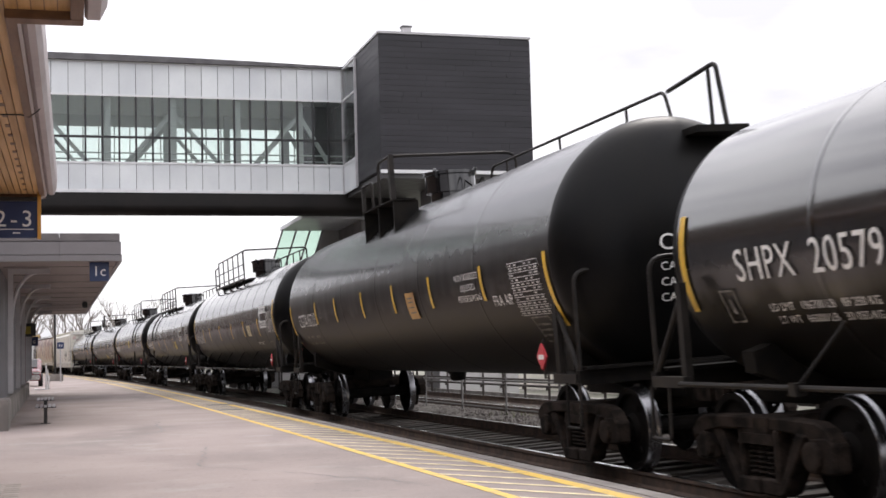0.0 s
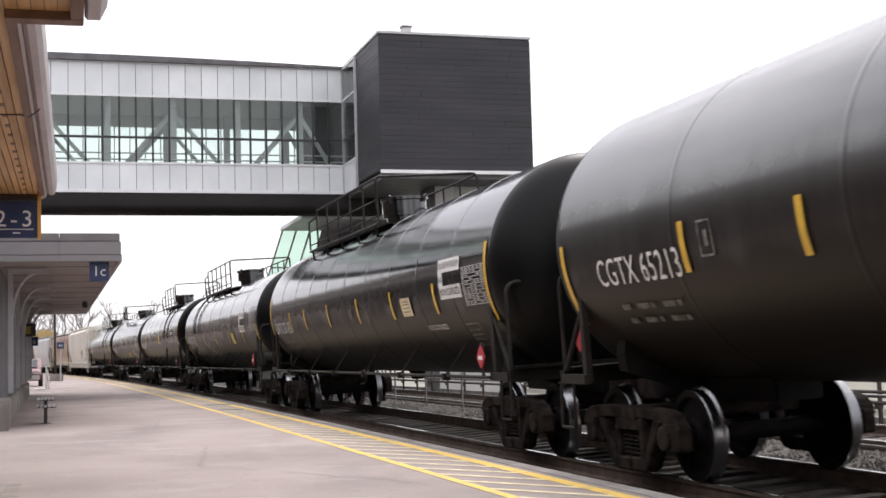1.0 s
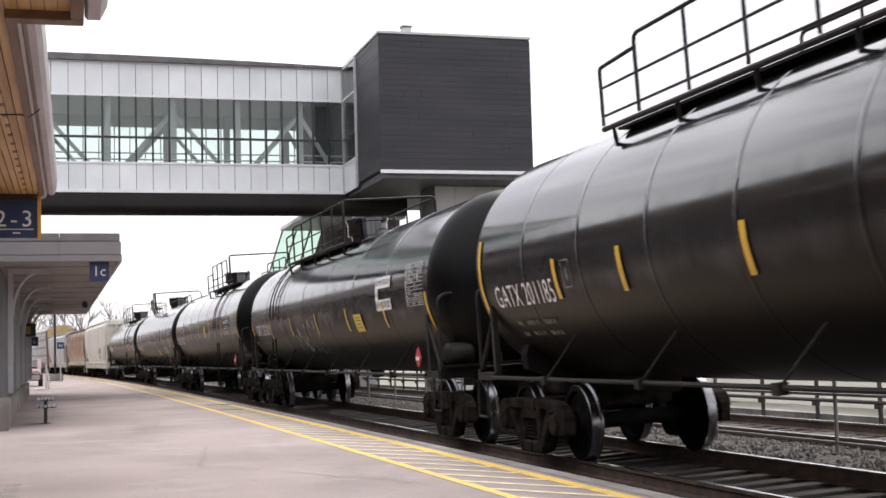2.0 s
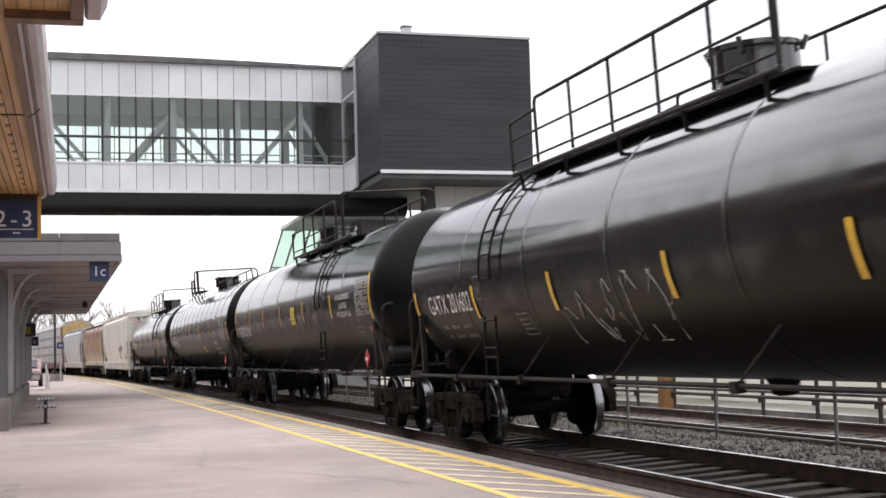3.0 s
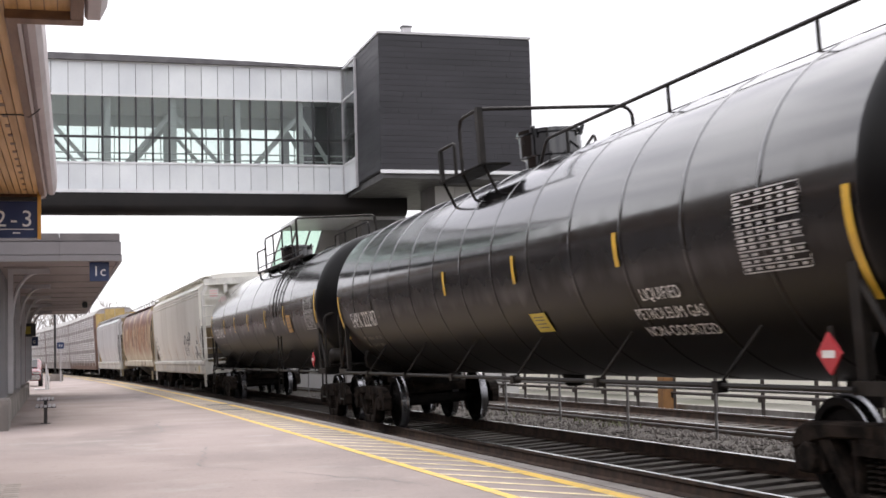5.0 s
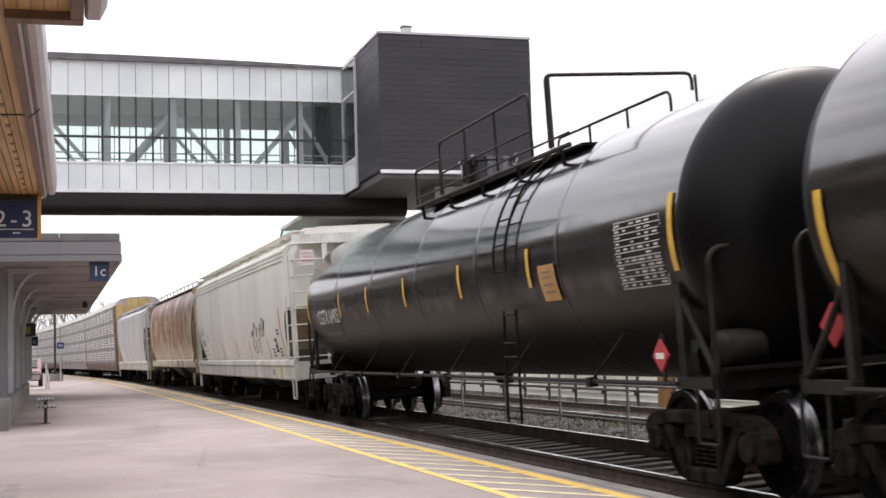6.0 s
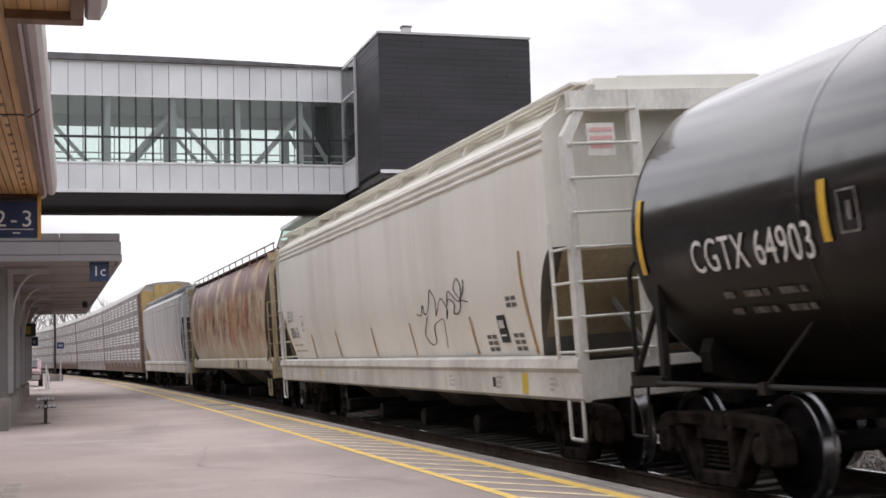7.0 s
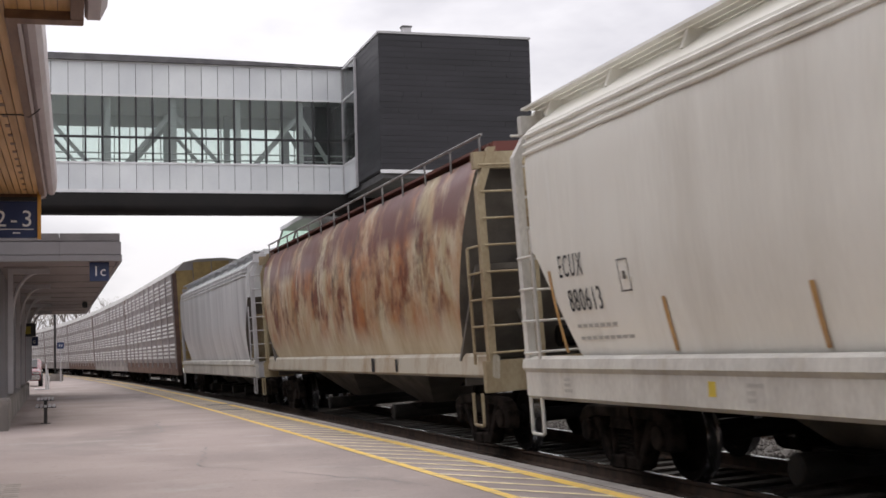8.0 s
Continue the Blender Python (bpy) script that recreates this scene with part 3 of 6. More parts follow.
for name, x1, za, zb in TRACKS:
    track = thing(name, "railway track with worn steel rails on timber ties", "railway track", kind="structure")
    for x, z in ((x1, za), (x1 + 1.505, zb)):
        rail = part("rail", strip([(x + a, z + b) for a, b in RAILX], -8, 230, 2.0), RAILSIDE, track)
        part("rail_head", strip([(x - 0.034, z), (x - 0.03, z + 0.002), (x + 0.03, z + 0.002), (x + 0.034, z)], -8, 230, 2.0), RAILTOP, rail, "polished running surface")
    tie = None
    mid, zt = x1 + 0.7525, (za + zb) / 2 - 0.165
    for i in range(290):
        y = 3.0 + 0.53 * i if i < 200 else 109 + (i - 200) * 0.9
        m = Matrix.Translation((mid + drift(y), y, zt + random.uniform(-0.008, 0.004))) @ pose(0, 0, 0, 0, -CANT, random.uniform(-1.2, 1.2))
        if tie is None:
            tie = part("tie", box(-1.28, 1.28, -0.115, 0.115, -0.17, 0.0, bevel=0.012), TIE, track, place=m)
        else:
            share("tie", tie.data, track, m)

# ---------------------------------------------------------------- fences and walls over the tracks
def median_fence():
    f = thing("median_fence", "grey galvanised pipe fence between the two tracks", "fence")
    x0, dy = 8.9, 2.93
    post = None
    for i in range(24):
        y = 4.9 + dy * i + 0.03
        m = Matrix.Translation((x0 + drift(y), y, -0.16))
        if post is None:
            post = part("post", tube([(0, 0, -0.2), (0, 0, 0.93)], 0.024), FENCE, f, place=m)
        else:
            share("post", post.data, f, m)
    for z in (0.76, 0.585, 0.02):
        pts = [(x0 + drift(y), y, z) for y in np.linspace(2, 76, 38)]
        part("rail_pipe", tube(pts, 0.02 if z > 0.1 else 0.016), FENCE, f)
    return f


median_fence()

low_wall = part("low_wall", strip([(13.6, -0.62), (13.6, -0.11), (13.8, -0.11), (13.8, -0.62)], -8, 160, 2.0), LOWWALL)
tagged(low_wall, "stained low concrete wall behind the second track", "low wall", kind="structure")
rear_fence = thing("rear_fence", "dark rusty rail fence on posts before the low wall", "fence")
post = None
for i in range(44):
    y = 6.0 + 1.9 * i
    m = Matrix.Translation((13.4 + drift(y), y, -0.33))
    if post is None:
        post = part("post", box(-0.03, 0.03, -0.022, 0.022, -0.2, 0.98), FENCEDARK, rear_fence, place=m)
        brk = box(-0.08, 0.02, -0.07, 0.07, 0.38, 0.52, bevel=0.01)
        part("bracket", brk, FENCEDARK, post)
    else:
        o = share("post", post.data, rear_fence, m)
        share("bracket", post.children[0].data, o, Matrix())
for z, r in ((0.16, 0.035), (0.34, 0.03), (0.58, 0.03)):
    part("rail_pipe", tube([(13.34 + drift(y), y, z) for y in np.linspace(2, 88, 44)], r), FENCEDARK, rear_fence)
rust_post = thing("steel_column", "short rusty orange steel column beside the fence", "post", Matrix.Translation((13.2, 27.05, -0.35)))
part("shaft", box(-0.16, 0.16, -0.16, 0.16, 0, 2.2, bevel=0.02), RUSTPOST, rust_post)
part("base_plate", box(-0.26, 0.26, -0.26, 0.26, 0, 0.03), RUSTPOST, rust_post)

# a pale long building beyond the tracks
shed = thing("trackside_building", "long low cream-walled building beyond the tracks", "building")
part("wall", box(21.0, 29.0, 8, 62, -0.62, 2.2), FARWALL, shed)
part("roof", prism([(20.6, 2.2), (29.4, 2.2), (29.4, 2.35), (20.6, 2.35)], "y", 7.6, 62.4), ROOFEDGE, shed)
for i in range(12):
    part("window", box(20.97, 21.04, 10 + i * 4.2, 11.6 + i * 4.2, 1.0, 1.75), MULLION, shed)

# ---------------------------------------------------------------- the footbridge
BY, BX0, BX1, PITCH = 50.0, -7.0, 10.94, 0.612
Z_ROOF, Z_TOP, Z_HEAD, Z_TRAN, Z_SILL, Z_BOT, Z_GIR = 12.56, 12.36, 11.10, 9.54, 8.56, 7.44, 6.62
DEEP = 4.2


def footbridge():
    b = thing("footbridge", "enclosed white-panelled footbridge with a band of tinted windows", "footbridge")
    # deck and ceiling
    part("deck", box(BX0, BX1, BY + 0.12, BY + DEEP, Z_BOT + 0.1, Z_BOT + 0.35), INNER, b)
    part("ceiling_panel", box(BX0, BX1, BY + 0.12, BY + DEEP, Z_HEAD + 0.02, Z_TOP - 0.02), INNER, b)
    # gently arched roof edge
    n = 24
    poly = [(BX0 + (BX1 - BX0) * i / n, Z_ROOF - 0.1 + 0.17 * math.sin(math.pi * (0.16 + 0.84 * i / n)) ) for i in range(n + 1)]
    part("roof_edge", prism(poly + [(BX1, Z_TOP + 0.03), (BX0, Z_TOP + 0.03)], "y", BY - 0.22, BY + DEEP + 0.2), ROOFEDGE, b, "dark brown roof flashing")
    for z, h, d in ((Z_TOP - 0.02, 0.05, 0.06), (Z_HEAD - 0.03, 0.075, 0.05), (Z_SILL - 0.03, 0.07, 0.05)):
        part("trim_rail", box(BX0, BX1, BY - d, BY + 0.1, z, z + h), TRIM, b)
    part("trim_rail", box(BX0, BX1, BY - 0.1, BY + 0.1, Z_BOT, Z_BOT + 0.12), TRIM, b)
    part("transom", box(BX0, BX1, BY - 0.04, BY + 0.08, Z_TRAN - 0.04, Z_TRAN + 0.04), MULLION, b)
    part("joint_backing", box(BX0, BX1, BY + 0.04, BY + 0.1, Z_HEAD + 0.05, Z_TOP - 0.02), JOINT, b)
    part("joint_backing", box(BX0, BX1, BY + 0.04, BY + 0.1, Z_BOT + 0.12, Z_SILL - 0.03), JOINT, b)
    x = 0.53 - 12 * PITCH
    while x < BX1 - 0.2:
        w = min(PITCH, BX1 - x)
        for z0, z1, nm in ((Z_HEAD + 0.045, Z_TOP - 0.02, "upper_panel"), (Z_BOT + 0.12, Z_SILL - 0.03, "lower_panel")):
            part(nm, box(x + 0.010, x + w - 0.010, BY - 0.012, BY + 0.04, z0, z1, bevel=0.004), PANEL, b)
        for z0, z1 in ((Z_SILL + 0.04, Z_TRAN - 0.04), (Z_TRAN + 0.04, Z_HEAD - 0.03)):
            pane = part("pane", box(x + 0.035, x + w - 0.035, BY + 0.015, BY + 0.03, z0, z1), GREENGLASS, b)
            pane.visible_shadow = False
        part("mullion", box(x - 0.035, x + 0.035, BY - 0.05, BY + 0.07, Z_SILL + 0.04, Z_HEAD - 0.03), MULLION, b)
        # far side
        part("rear_mullion", box(x - 0.02, x + 0.02, BY + DEEP - 0.07, BY + DEEP + 0.05, Z_SILL + 0.04, Z_HEAD - 0.03), STEELWHITE, b)
        x += PITCH
    part("rear_panel", box(BX0, BX1, BY + DEEP - 0.05, BY + DEEP + 0.05, Z_BOT, Z_SILL - 0.2), PANEL, b)
    part("rear_panel", box(BX0, BX1, BY + DEEP - 0.05, BY + DEEP + 0.05, Z_HEAD - 0.45, Z_TOP), INNER, b)
    rp = part("rear_glazing", box(BX0, BX1, BY + DEEP - 0.01, BY + DEEP + 0.01, Z_SILL - 0.2, Z_HEAD - 0.45), CLEARGLASS, b)
    rp.visible_shadow = False
    part("lift_lobby_wall", box(9.5, BX1 - 0.1, BY + 1.2, BY + 1.4, Z_BOT + 0.35, Z_HEAD), SOFFITGREY, b, "dark partition by the lift")
    # trusses behind both windows, and handrails
    for yy, r in ((BY + 0.5, 0.11), (BY + DEEP - 0.5, 0.10)):
        px = 1.95 - 4.88 * 2
        k = 0
        while px < BX1 - 0.5:
            part("truss_post", box(px - 0.12, px + 0.12, yy - 0.12, yy + 0.12, Z_BOT + 0.3, Z_HEAD), STEELWHITE, b)
            sgn = 1 if k % 2 else -1
            xa, xb = (px, min(px + 2.44, BX1)) if sgn > 0 else (min(px + 2.44, BX1), px)
            part("truss_diagonal", tube([(xa, yy, Z_HEAD - 0.5), (xb, yy, Z_BOT + 0.4)], r, seg=4), STEELWHITE, b)
            px += 2.44
            k += 1
        for z in (Z_SILL + 0.18, Z_SILL + 0.42):
            part("handrail", tube([(BX0, yy - 0.25, z), (BX1, yy - 0.25, z)], 0.03, seg=6), STEELWHITE, b)
    # rounded black girder under the front edge, another behind, cross beams
    prof = [(BY - 0.06, Z_BOT)] + [(BY + 0.32 - 0.42 * math.cos(a), Z_GIR + 0.36 - 0.36 * math.sin(a)) for a in np.linspace(0, math.pi, 12)] + [(BY + 0.75, Z_BOT)]
    part("girder", prism([(float(p), float(q)) for p, q in prof], "x", BX0, 13.42), GIRDER, b, "rounded black edge girder", smooth=True)
    part("underside", box(BX0, BX1, BY + 0.7, BY + DEEP - 0.7, Z_BOT - 0.1, Z_BOT + 0.08), GIRDER, b)
    return b


footbridge()
TX0, TX1, TY, TZ0, TZ1 = 10.94, 16.58, 44.06, 7.55, 12.47


def lift_tower():
    t = thing("lift_tower", "charcoal clad cantilevered tower room at the footbridge's end", "tower")
    part("core", box(TX0 + 0.04, TX1 - 0.04, TY + 0.04, BY + DEEP, TZ0 + 0.02, TZ1 - 0.05), JOINT, t)
    rows = 24
    h = (TZ1 - 0.1 - TZ0 - 0.05) / rows
    rng = random.Random(4)
    for i in range(rows):
        z0 = TZ0 + 0.05 + i * h
        cuts = sorted(rng.uniform(TX0 + 0.6, TX1 - 0.6) for _ in range(2))
        xs = [TX0, *cuts, TX1]
        for a, b in zip(xs, xs[1:]):
            if b - a > 0.05:
                part("cladding_board", box(a + 0.002, b - 0.002, TY - rng.uniform(0, 0.005), TY + 0.04, z0 + 0.003, z0 + h - 0.003), CLAD, t)
        c = rng.uniform(TY + 0.8, 46.8)
        for a, b in ((TY + 0.045, c), (c, 47.6)):
            part("cladding_board", box(TX0 - rng.uniform(0, 0.005), TX0 + 0.04, a + 0.002, b - 0.002, z0 + 0.003, z0 + h - 0.003), CLAD, t)
    part("coping", box(TX0 - 0.03, TX1 + 0.03, TY - 0.03, BY + DEEP, TZ1 - 0.05, TZ1 + 0.03), POSTGREY, t, "thin grey metal roof coping")
    part("base_trim", box(TX0 - 0.01, TX1 + 0.02, TY - 0.03, TY + 0.1, TZ0 - 0.08, TZ0 + 0.04), TRIM, t)
    part("soffit", box(TX0 + 0.1, TX1, TY + 0.1, BY + DEEP, TZ0 - 0.25, TZ0), SOFFITGREY, t)
    # glazed return beside the bridge
    for z0, z1, m in ((Z_BOT, Z_SILL, PANEL), (Z_SILL + 0.05, Z_TRAN - 0.03, GREENGLASS), (Z_TRAN + 0.03, Z_HEAD - 0.05, GREENGLASS), (Z_HEAD, Z_TOP, CLEARGLASS)):
        part("return_panel", box(TX0 - 0.05, TX0 - 0.012, 47.7, BY - 0.08, z0, z1), m, t)
    for z in (Z_SILL, Z_TRAN, Z_HEAD, Z_TOP):
        part("return_trim", box(TX0 - 0.08, TX0 - 0.01, 47.66, BY - 0.05, z - 0.035, z + 0.035), TRIM if z != Z_TRAN else MULLION, t)
    for y in (47.66, BY - 0.1):
        part("return_post", box(TX0 - 0.09, TX0 - 0.005, y - 0.05, y + 0.05, Z_BOT, Z_TOP), POSTGREY, t)
    shaft = part("shaft", box(13.43, 16.45, 46.04, 48.0, -0.62, TZ0 - 0.25), COLUMN, t, "pale concrete shaft")
    for i in range(4):
        x = 13.43 + 0.757 * i
        for k in range(4):
            part("facing_panel", box(x + 0.006, x + 0.751, 46.0, 46.04, -0.6 + 1.97 * k, 1.36 + 1.97 * k), PALESTONE, shaft)
    vent = part("roof_vent", box(12.38, 12.7, TY + 2, TY + 2.3, TZ1, TZ1 + 0.74), POSTGREY, t)
    part("vent_cap", box(12.35, 12.73, TY + 1.97, TY + 2.33, TZ1 + 0.72, TZ1 + 0.78), SOFFITGREY, vent)
    return t


lift_tower()


def stair_glazing():
    g = thing("stair_enclosure", "sloping glazed stair enclosure under the footbridge", "stair enclosure")
    yg, zs, lean = 56.0, 6.6, 0.33
    part("roof_plate", box(9.38, 13.6, BY + 0.9, yg + 0.15, zs, zs + 0.16, bevel=0.01), PANEL, g)
    top = [9.45, 10.05, 10.65, 11.2]
    for xa, xb in zip(top, top[1:]):
        d = lean * (zs - 1.0)
        pane = part("pane", prism([(xa, zs), (xb, zs), (xb - d, 1.0), (xa - d, 1.0)], "y", yg, yg + 0.03), STAIRGLASS, g)
        pane.visible_shadow = False
    for x in top:
        part("glazing_bar", tube([(x, yg - 0.03, zs), (x - lean * (zs - 1.0), yg - 0.03, 1.0)], 0.04, seg=6), POSTGREY, g)
    for z in (5.0, 3.2):
        d = lean * (zs - z)
        part("glazing_bar", tube([(top[0] - d, yg - 0.03, z), (top[-1] - d, yg - 0.03, z)], 0.035, seg=6), POSTGREY, g)
    part("lower_wall", box(7.4, 10.2, yg, yg + 2.5, -0.62, 1.0), COLUMN, g)
    part("side_wall", prism([(11.25, zs), (13.5, zs), (13.5, -0.62), (9.3, -0.62), (9.3, 0.9)], "y", yg - 0.1, yg + 0.15), PALESTONE, g)
    part("stair_block", box(11.9, 13.5, BY + 1.5, yg - 0.1, 4.4, zs), COLUMN, g)
    return g


stair_glazing()


# ---------------------------------------------------------------- station canopy along the platform
CX1, CY0, CY1, CZ = 1.245, 25.58, 54.4, 3.1


def platform_canopy():
    c = thing("platform_canopy", "flat grey metal station canopy with a pale brown soffit", "canopy")
    for z0, z1, d, m in ((CZ, CZ + 0.115, 0.0, CANOPY), (CZ + 0.125, CZ + 0.37, 0.015, CANOPY), (CZ + 0.385, CZ + 0.53, 0.04, CANOPYTOP)):
        xs = [-7.0 + 1.42 * i for i in range(6)] + [CX1 - d]
        for a, b in zip(xs, xs[1:]):
            part("fascia_panel", box(a + 0.004, b - 0.004, CY0 + d, CY0 + 0.08, z0, z1, bevel=0.004), m, c)
        ys = list(np.linspace(CY0 + 0.08, CY1, 12))
        for a, b in zip(ys, ys[1:]):
            part("side_fascia_panel", box(CX1 - 0.08 - d, CX1 - d, float(a) + 0.004, float(b) - 0.004, z0, z1), m, c)
    part("roof_deck", box(-7.0, CX1 - 0.1, CY0 + 0.1, CY1, CZ + 0.05, CZ + 0.45), CANOPYTOP, c)
    part("soffit", box(-7.0, CX1 - 0.09, CY0 + 0.09, CY1 - 0.01, CZ + 0.005, CZ + 0.04), SOFFIT, c, "pale brown panelled soffit")
    for i in range(11):
        y = CY0 + 1.5 + 2.6 * i
        part("soffit_joint", box(-0.95, CX1 - 0.1, y, y + 0.03, CZ - 0.003, CZ + 0.006), SOFFITGREY, c)
    part("far_fascia", box(-7.0, CX1, CY1, CY1 + 0.08, CZ, CZ + 0.53), CANOPY, c)
    return c


platform_canopy()
for i in range(5):
    y = CY0 + 2.0 + 5.6 * i
    p = thing("canopy_post", "pale grey steel post with a curved bracket under the canopy", "post", Matrix.Translation((-0.83, y, 0.62)), group="canopy posts")
    part("shaft", box(-0.05, 0.05, -0.05, 0.05, 0, CZ - 0.62, bevel=0.008), POSTGREY, p)
    part("bracket", tube([(0.03 + 0.5 * (1 - math.cos(a)), 0, 1.5 + 0.9 * math.sin(a)) for a in np.linspace(0, 1.5, 12)], 0.035, seg=8), POSTGREY, p, "curved pale bracket")
    part("bearer", box(-0.05, 0.75, -0.03, 0.03, CZ - 0.72, CZ - 0.62), POSTGREY, p)

# corrugated wall on a concrete base
wall_w = thing("wall_station", "grey corrugated metal station wall on a concrete base", "wall", kind="structure")
pts = []
y = CY0 + 0.15
while y < CY1 - 4:
    pts += [(-1.06, y), (-1.06, y + 0.07), (-1.02, y + 0.10), (-1.02, y + 0.17)]
    y += 0.2
part("corrugated_sheet", prism(pts + [(-1.2, y), (-1.2, CY0 + 0.15)], "z", 0.5, CZ), CORRUGATED, wall_w)
part("concrete_base", box(-1.25, -0.88, CY0 - 0.2, CY1 - 3.5, -0.02, 0.5, bevel=0.02), CONCRETE, wall_w)
part("concrete_base", box(-1.35, -0.80, CY0 - 0.5, CY0 + 1.1, -0.02, 0.56, bevel=0.02), CONCRETE, wall_w)
part("end_wall", box(-9.0, -1.2, CY0 + 0.3, CY0 + 0.5, 0, CZ), CORRUGATED, wall_w)
brick_wall = thing("wall_brick_end", "reddish brown brick pier at the canopy's far end", "wall", kind="structure")
br = None
for i in range(34):
    for j in range(5):
        yy, zz = 51.0 + 0.62 * j + (0.31 if i % 2 else 0), 0.02 + 0.09 * i
        m = Matrix.Translation((-1.0, yy, zz))
        if br is None:
            br = part("brick", box(-0.1, 0.0, -0.3, 0.3, 0, 0.08), BRICK, brick_wall, place=m)
        else:
            share("brick", br.data, brick_wall, m)
part("mortar_core", box(-1.6, -1.015, 50.7, 54.2, 0, CZ), CONCRETE, brick_wall)
part("pier_return", box(-1.6, -1.0, 50.6, 50.7, 0, CZ), BRICK, brick_wall)


# ---------------------------------------------------------------- wooden eave over the camera's side
def station_eave():
    e = thing("station_eave", "timber-boarded roof overhang with a pale gutter", "roof overhang")
    z, y0, y1 = 3.4, 8.45, 17.8
    e.matrix_basis = Matrix.Translation((0, y1, 0)) @ pose(0, 0, 0, 0, 0, -0.7) @ Matrix.Translation((0, -y1, 0))
    # boards along the platform
    bw, x = 0.075, -0.17
    k = 0
    while x > -3.2:
        part("soffit_board", box(x - bw + 0.004, x - 0.004, 2.0, y1 - 0.05 - (0.0 if k else 0.02), z, z + 0.02, bevel=0.003), WOOD, e)
        x -= bw
        k += 1
    part("roof_deck", box(-3.3, -0.06, 1.0, y1, z + 0.03, z + 0.32), WOODDARK, e)
    part("inner_trim", box(-0.175, -0.11, y0, y1 - 0.06, z - 0.035, z + 0.03, bevel=0.005), WOODDARK, e)
    part("fascia", box(-0.108, -0.085, y0, y1 - 0.02, z - 0.02, z + 0.22), GUTTER, e)
    # gutter trough
    prof = [(-0.083, 0.20), (-0.083, 0.03), (-0.05, 0.0), (0.0, 0.0), (0.035, 0.06), (0.05, 0.2), (0.035, 0.2), (0.02, 0.07), (-0.005, 0.02), (-0.045, 0.02), (-0.07, 0.04), (-0.07, 0.2)]
    part("gutter", prism([(a, z + b) for a, b in prof], "y", y0, y1 + 0.02), GUTTER, e)
    # slanting end board of the boards and its pipe
    part("end_trim", box(-3.2, -0.1, y1 - 0.08, y1 - 0.03, z - 0.05, z + 0.05), WOODDARK, e)
    part("end_pipe", tube(bend([(-3.2, y1 + 0.12, z - 0.06), (-0.22, y1 + 0.06, z - 0.045), (-0.12, y1 - 0.1, z - 0.03), (-0.1, y1 - 0.35, z + 0.05)], 0.1), 0.03), GUTTER, e)
    part("cable", tube([(-1.2, 12.0, z - 0.012), (-0.2, 11.95, z - 0.012), (-0.13, 11.9, z - 0.04), (-0.05, 11.75, z - 0.01), (0.03, 11.5, z + 0.06)], 0.006), SIGNBLACK, e)
    for i in range(16):
        y = 9.4 + 0.52 * i
        part("vent_slot", box(-0.36, -0.315, y, y + 0.13, z - 0.004, z + 0.004), WOODDARK, e)
    # broader bay nearer
    part("bay_board", box(-1.0, 0.22, 2.0, y0 - 0.15, z - 0.02, z - 0.002), WOOD, e)
    for i in range(15):
        part("bay_joint", box(-0.95 + i * 0.078, -0.944 + i * 0.078, 2.0, y0 - 0.15, z - 0.023, z - 0.01), WOODDARK, e)
    part("bay_end_trim", box(-0.17, 0.3, y0 - 0.15, y0, z - 0.075, z + 0.0, bevel=0.006), WOODDARK, e)
    part("bay_side_trim", box(0.22, 0.3, 2.0, y0 - 0.15, z - 0.075, z + 0.0, bevel=0.006), WOODDARK, e)
    part("bay_deck", box(-0.055, 0.3, 1.0, y0, z + 0.002, z + 0.3), WOODDARK, e)
    prof2 = [(0.305, 0.2), (0.305, -0.02), (0.325, -0.04), (0.40, -0.04), (0.445, 0.05), (0.46, 0.2)]
    part("bay_gutter", prism([(a, z + b) for a, b in prof2], "y", 1.0, y0 - 0.03), GUTTER, e)
    return e


station_eave()
# the station building that carries the eave, beside and behind the camera;
# out of view, its ridge and dark walls are added for the tanks to reflect
roof = thing("station_roof", "unseen dark shingled pitched roof of the station building", "roof", kind="structure")
part("roof_slope", prism([(-0.5, 3.74), (-5.5, 6.6), (-5.5, 6.45), (-0.5, 3.6)], "y", -14, 17.6), ROOFEDGE, roof)
part("roof_slope", prism([(-5.5, 6.6), (-10.5, 3.74), (-10.5, 3.6), (-5.5, 6.45)], "y", -14, 17.6), ROOFEDGE, roof)
sw = thing("wall_building", "unseen dark station building wall", "wall", kind="structure")
part("wall", box(-3.6, -3.2, -14, 17.5, 0, 3.45), UNSEENWALL, sw)
part("return_wall", box(-9, -3.6, 17.1, 17.5, 0, 3.45), UNSEENWALL, sw)
# added wall, never in view: it blocks low sky from the tanks' reflections
west = part("wall_west", box(-9.6, -9.0, -14, 170, -0.6, 9.2), UNSEENWALL)
tagged(west, "tall plain dark wall out of view, added for the tanks to reflect", "wall", kind="structure")


def hanging_sign(text, x, y, zc, w, h, size, label, shift=0.0, bars=()):
    s = thing("platform_sign", label, "sign", Matrix.Translation((x, y, zc)))
    part("board", box(-w / 2, w / 2, -0.03, 0.03, -h / 2, h / 2, bevel=0.004), NAVY, s)
    if text:
        bm = letters(text, size, 1.25 if shift == "right" else 1.0)
        if shift == "right":
            shift = w / 2 - 0.075 - max(v.co.x for v in bm.verts)
        for v in bm.verts:
            v.co = Vector((v.co.x + shift, -0.034, v.co.y))
        part("lettering", bm, SIGNWHITE, s)
    for b in bars:
        part("bar", box(b[0], b[1], -0.036, -0.031, b[2], b[3]), SIGNWHITE, s)
    return s


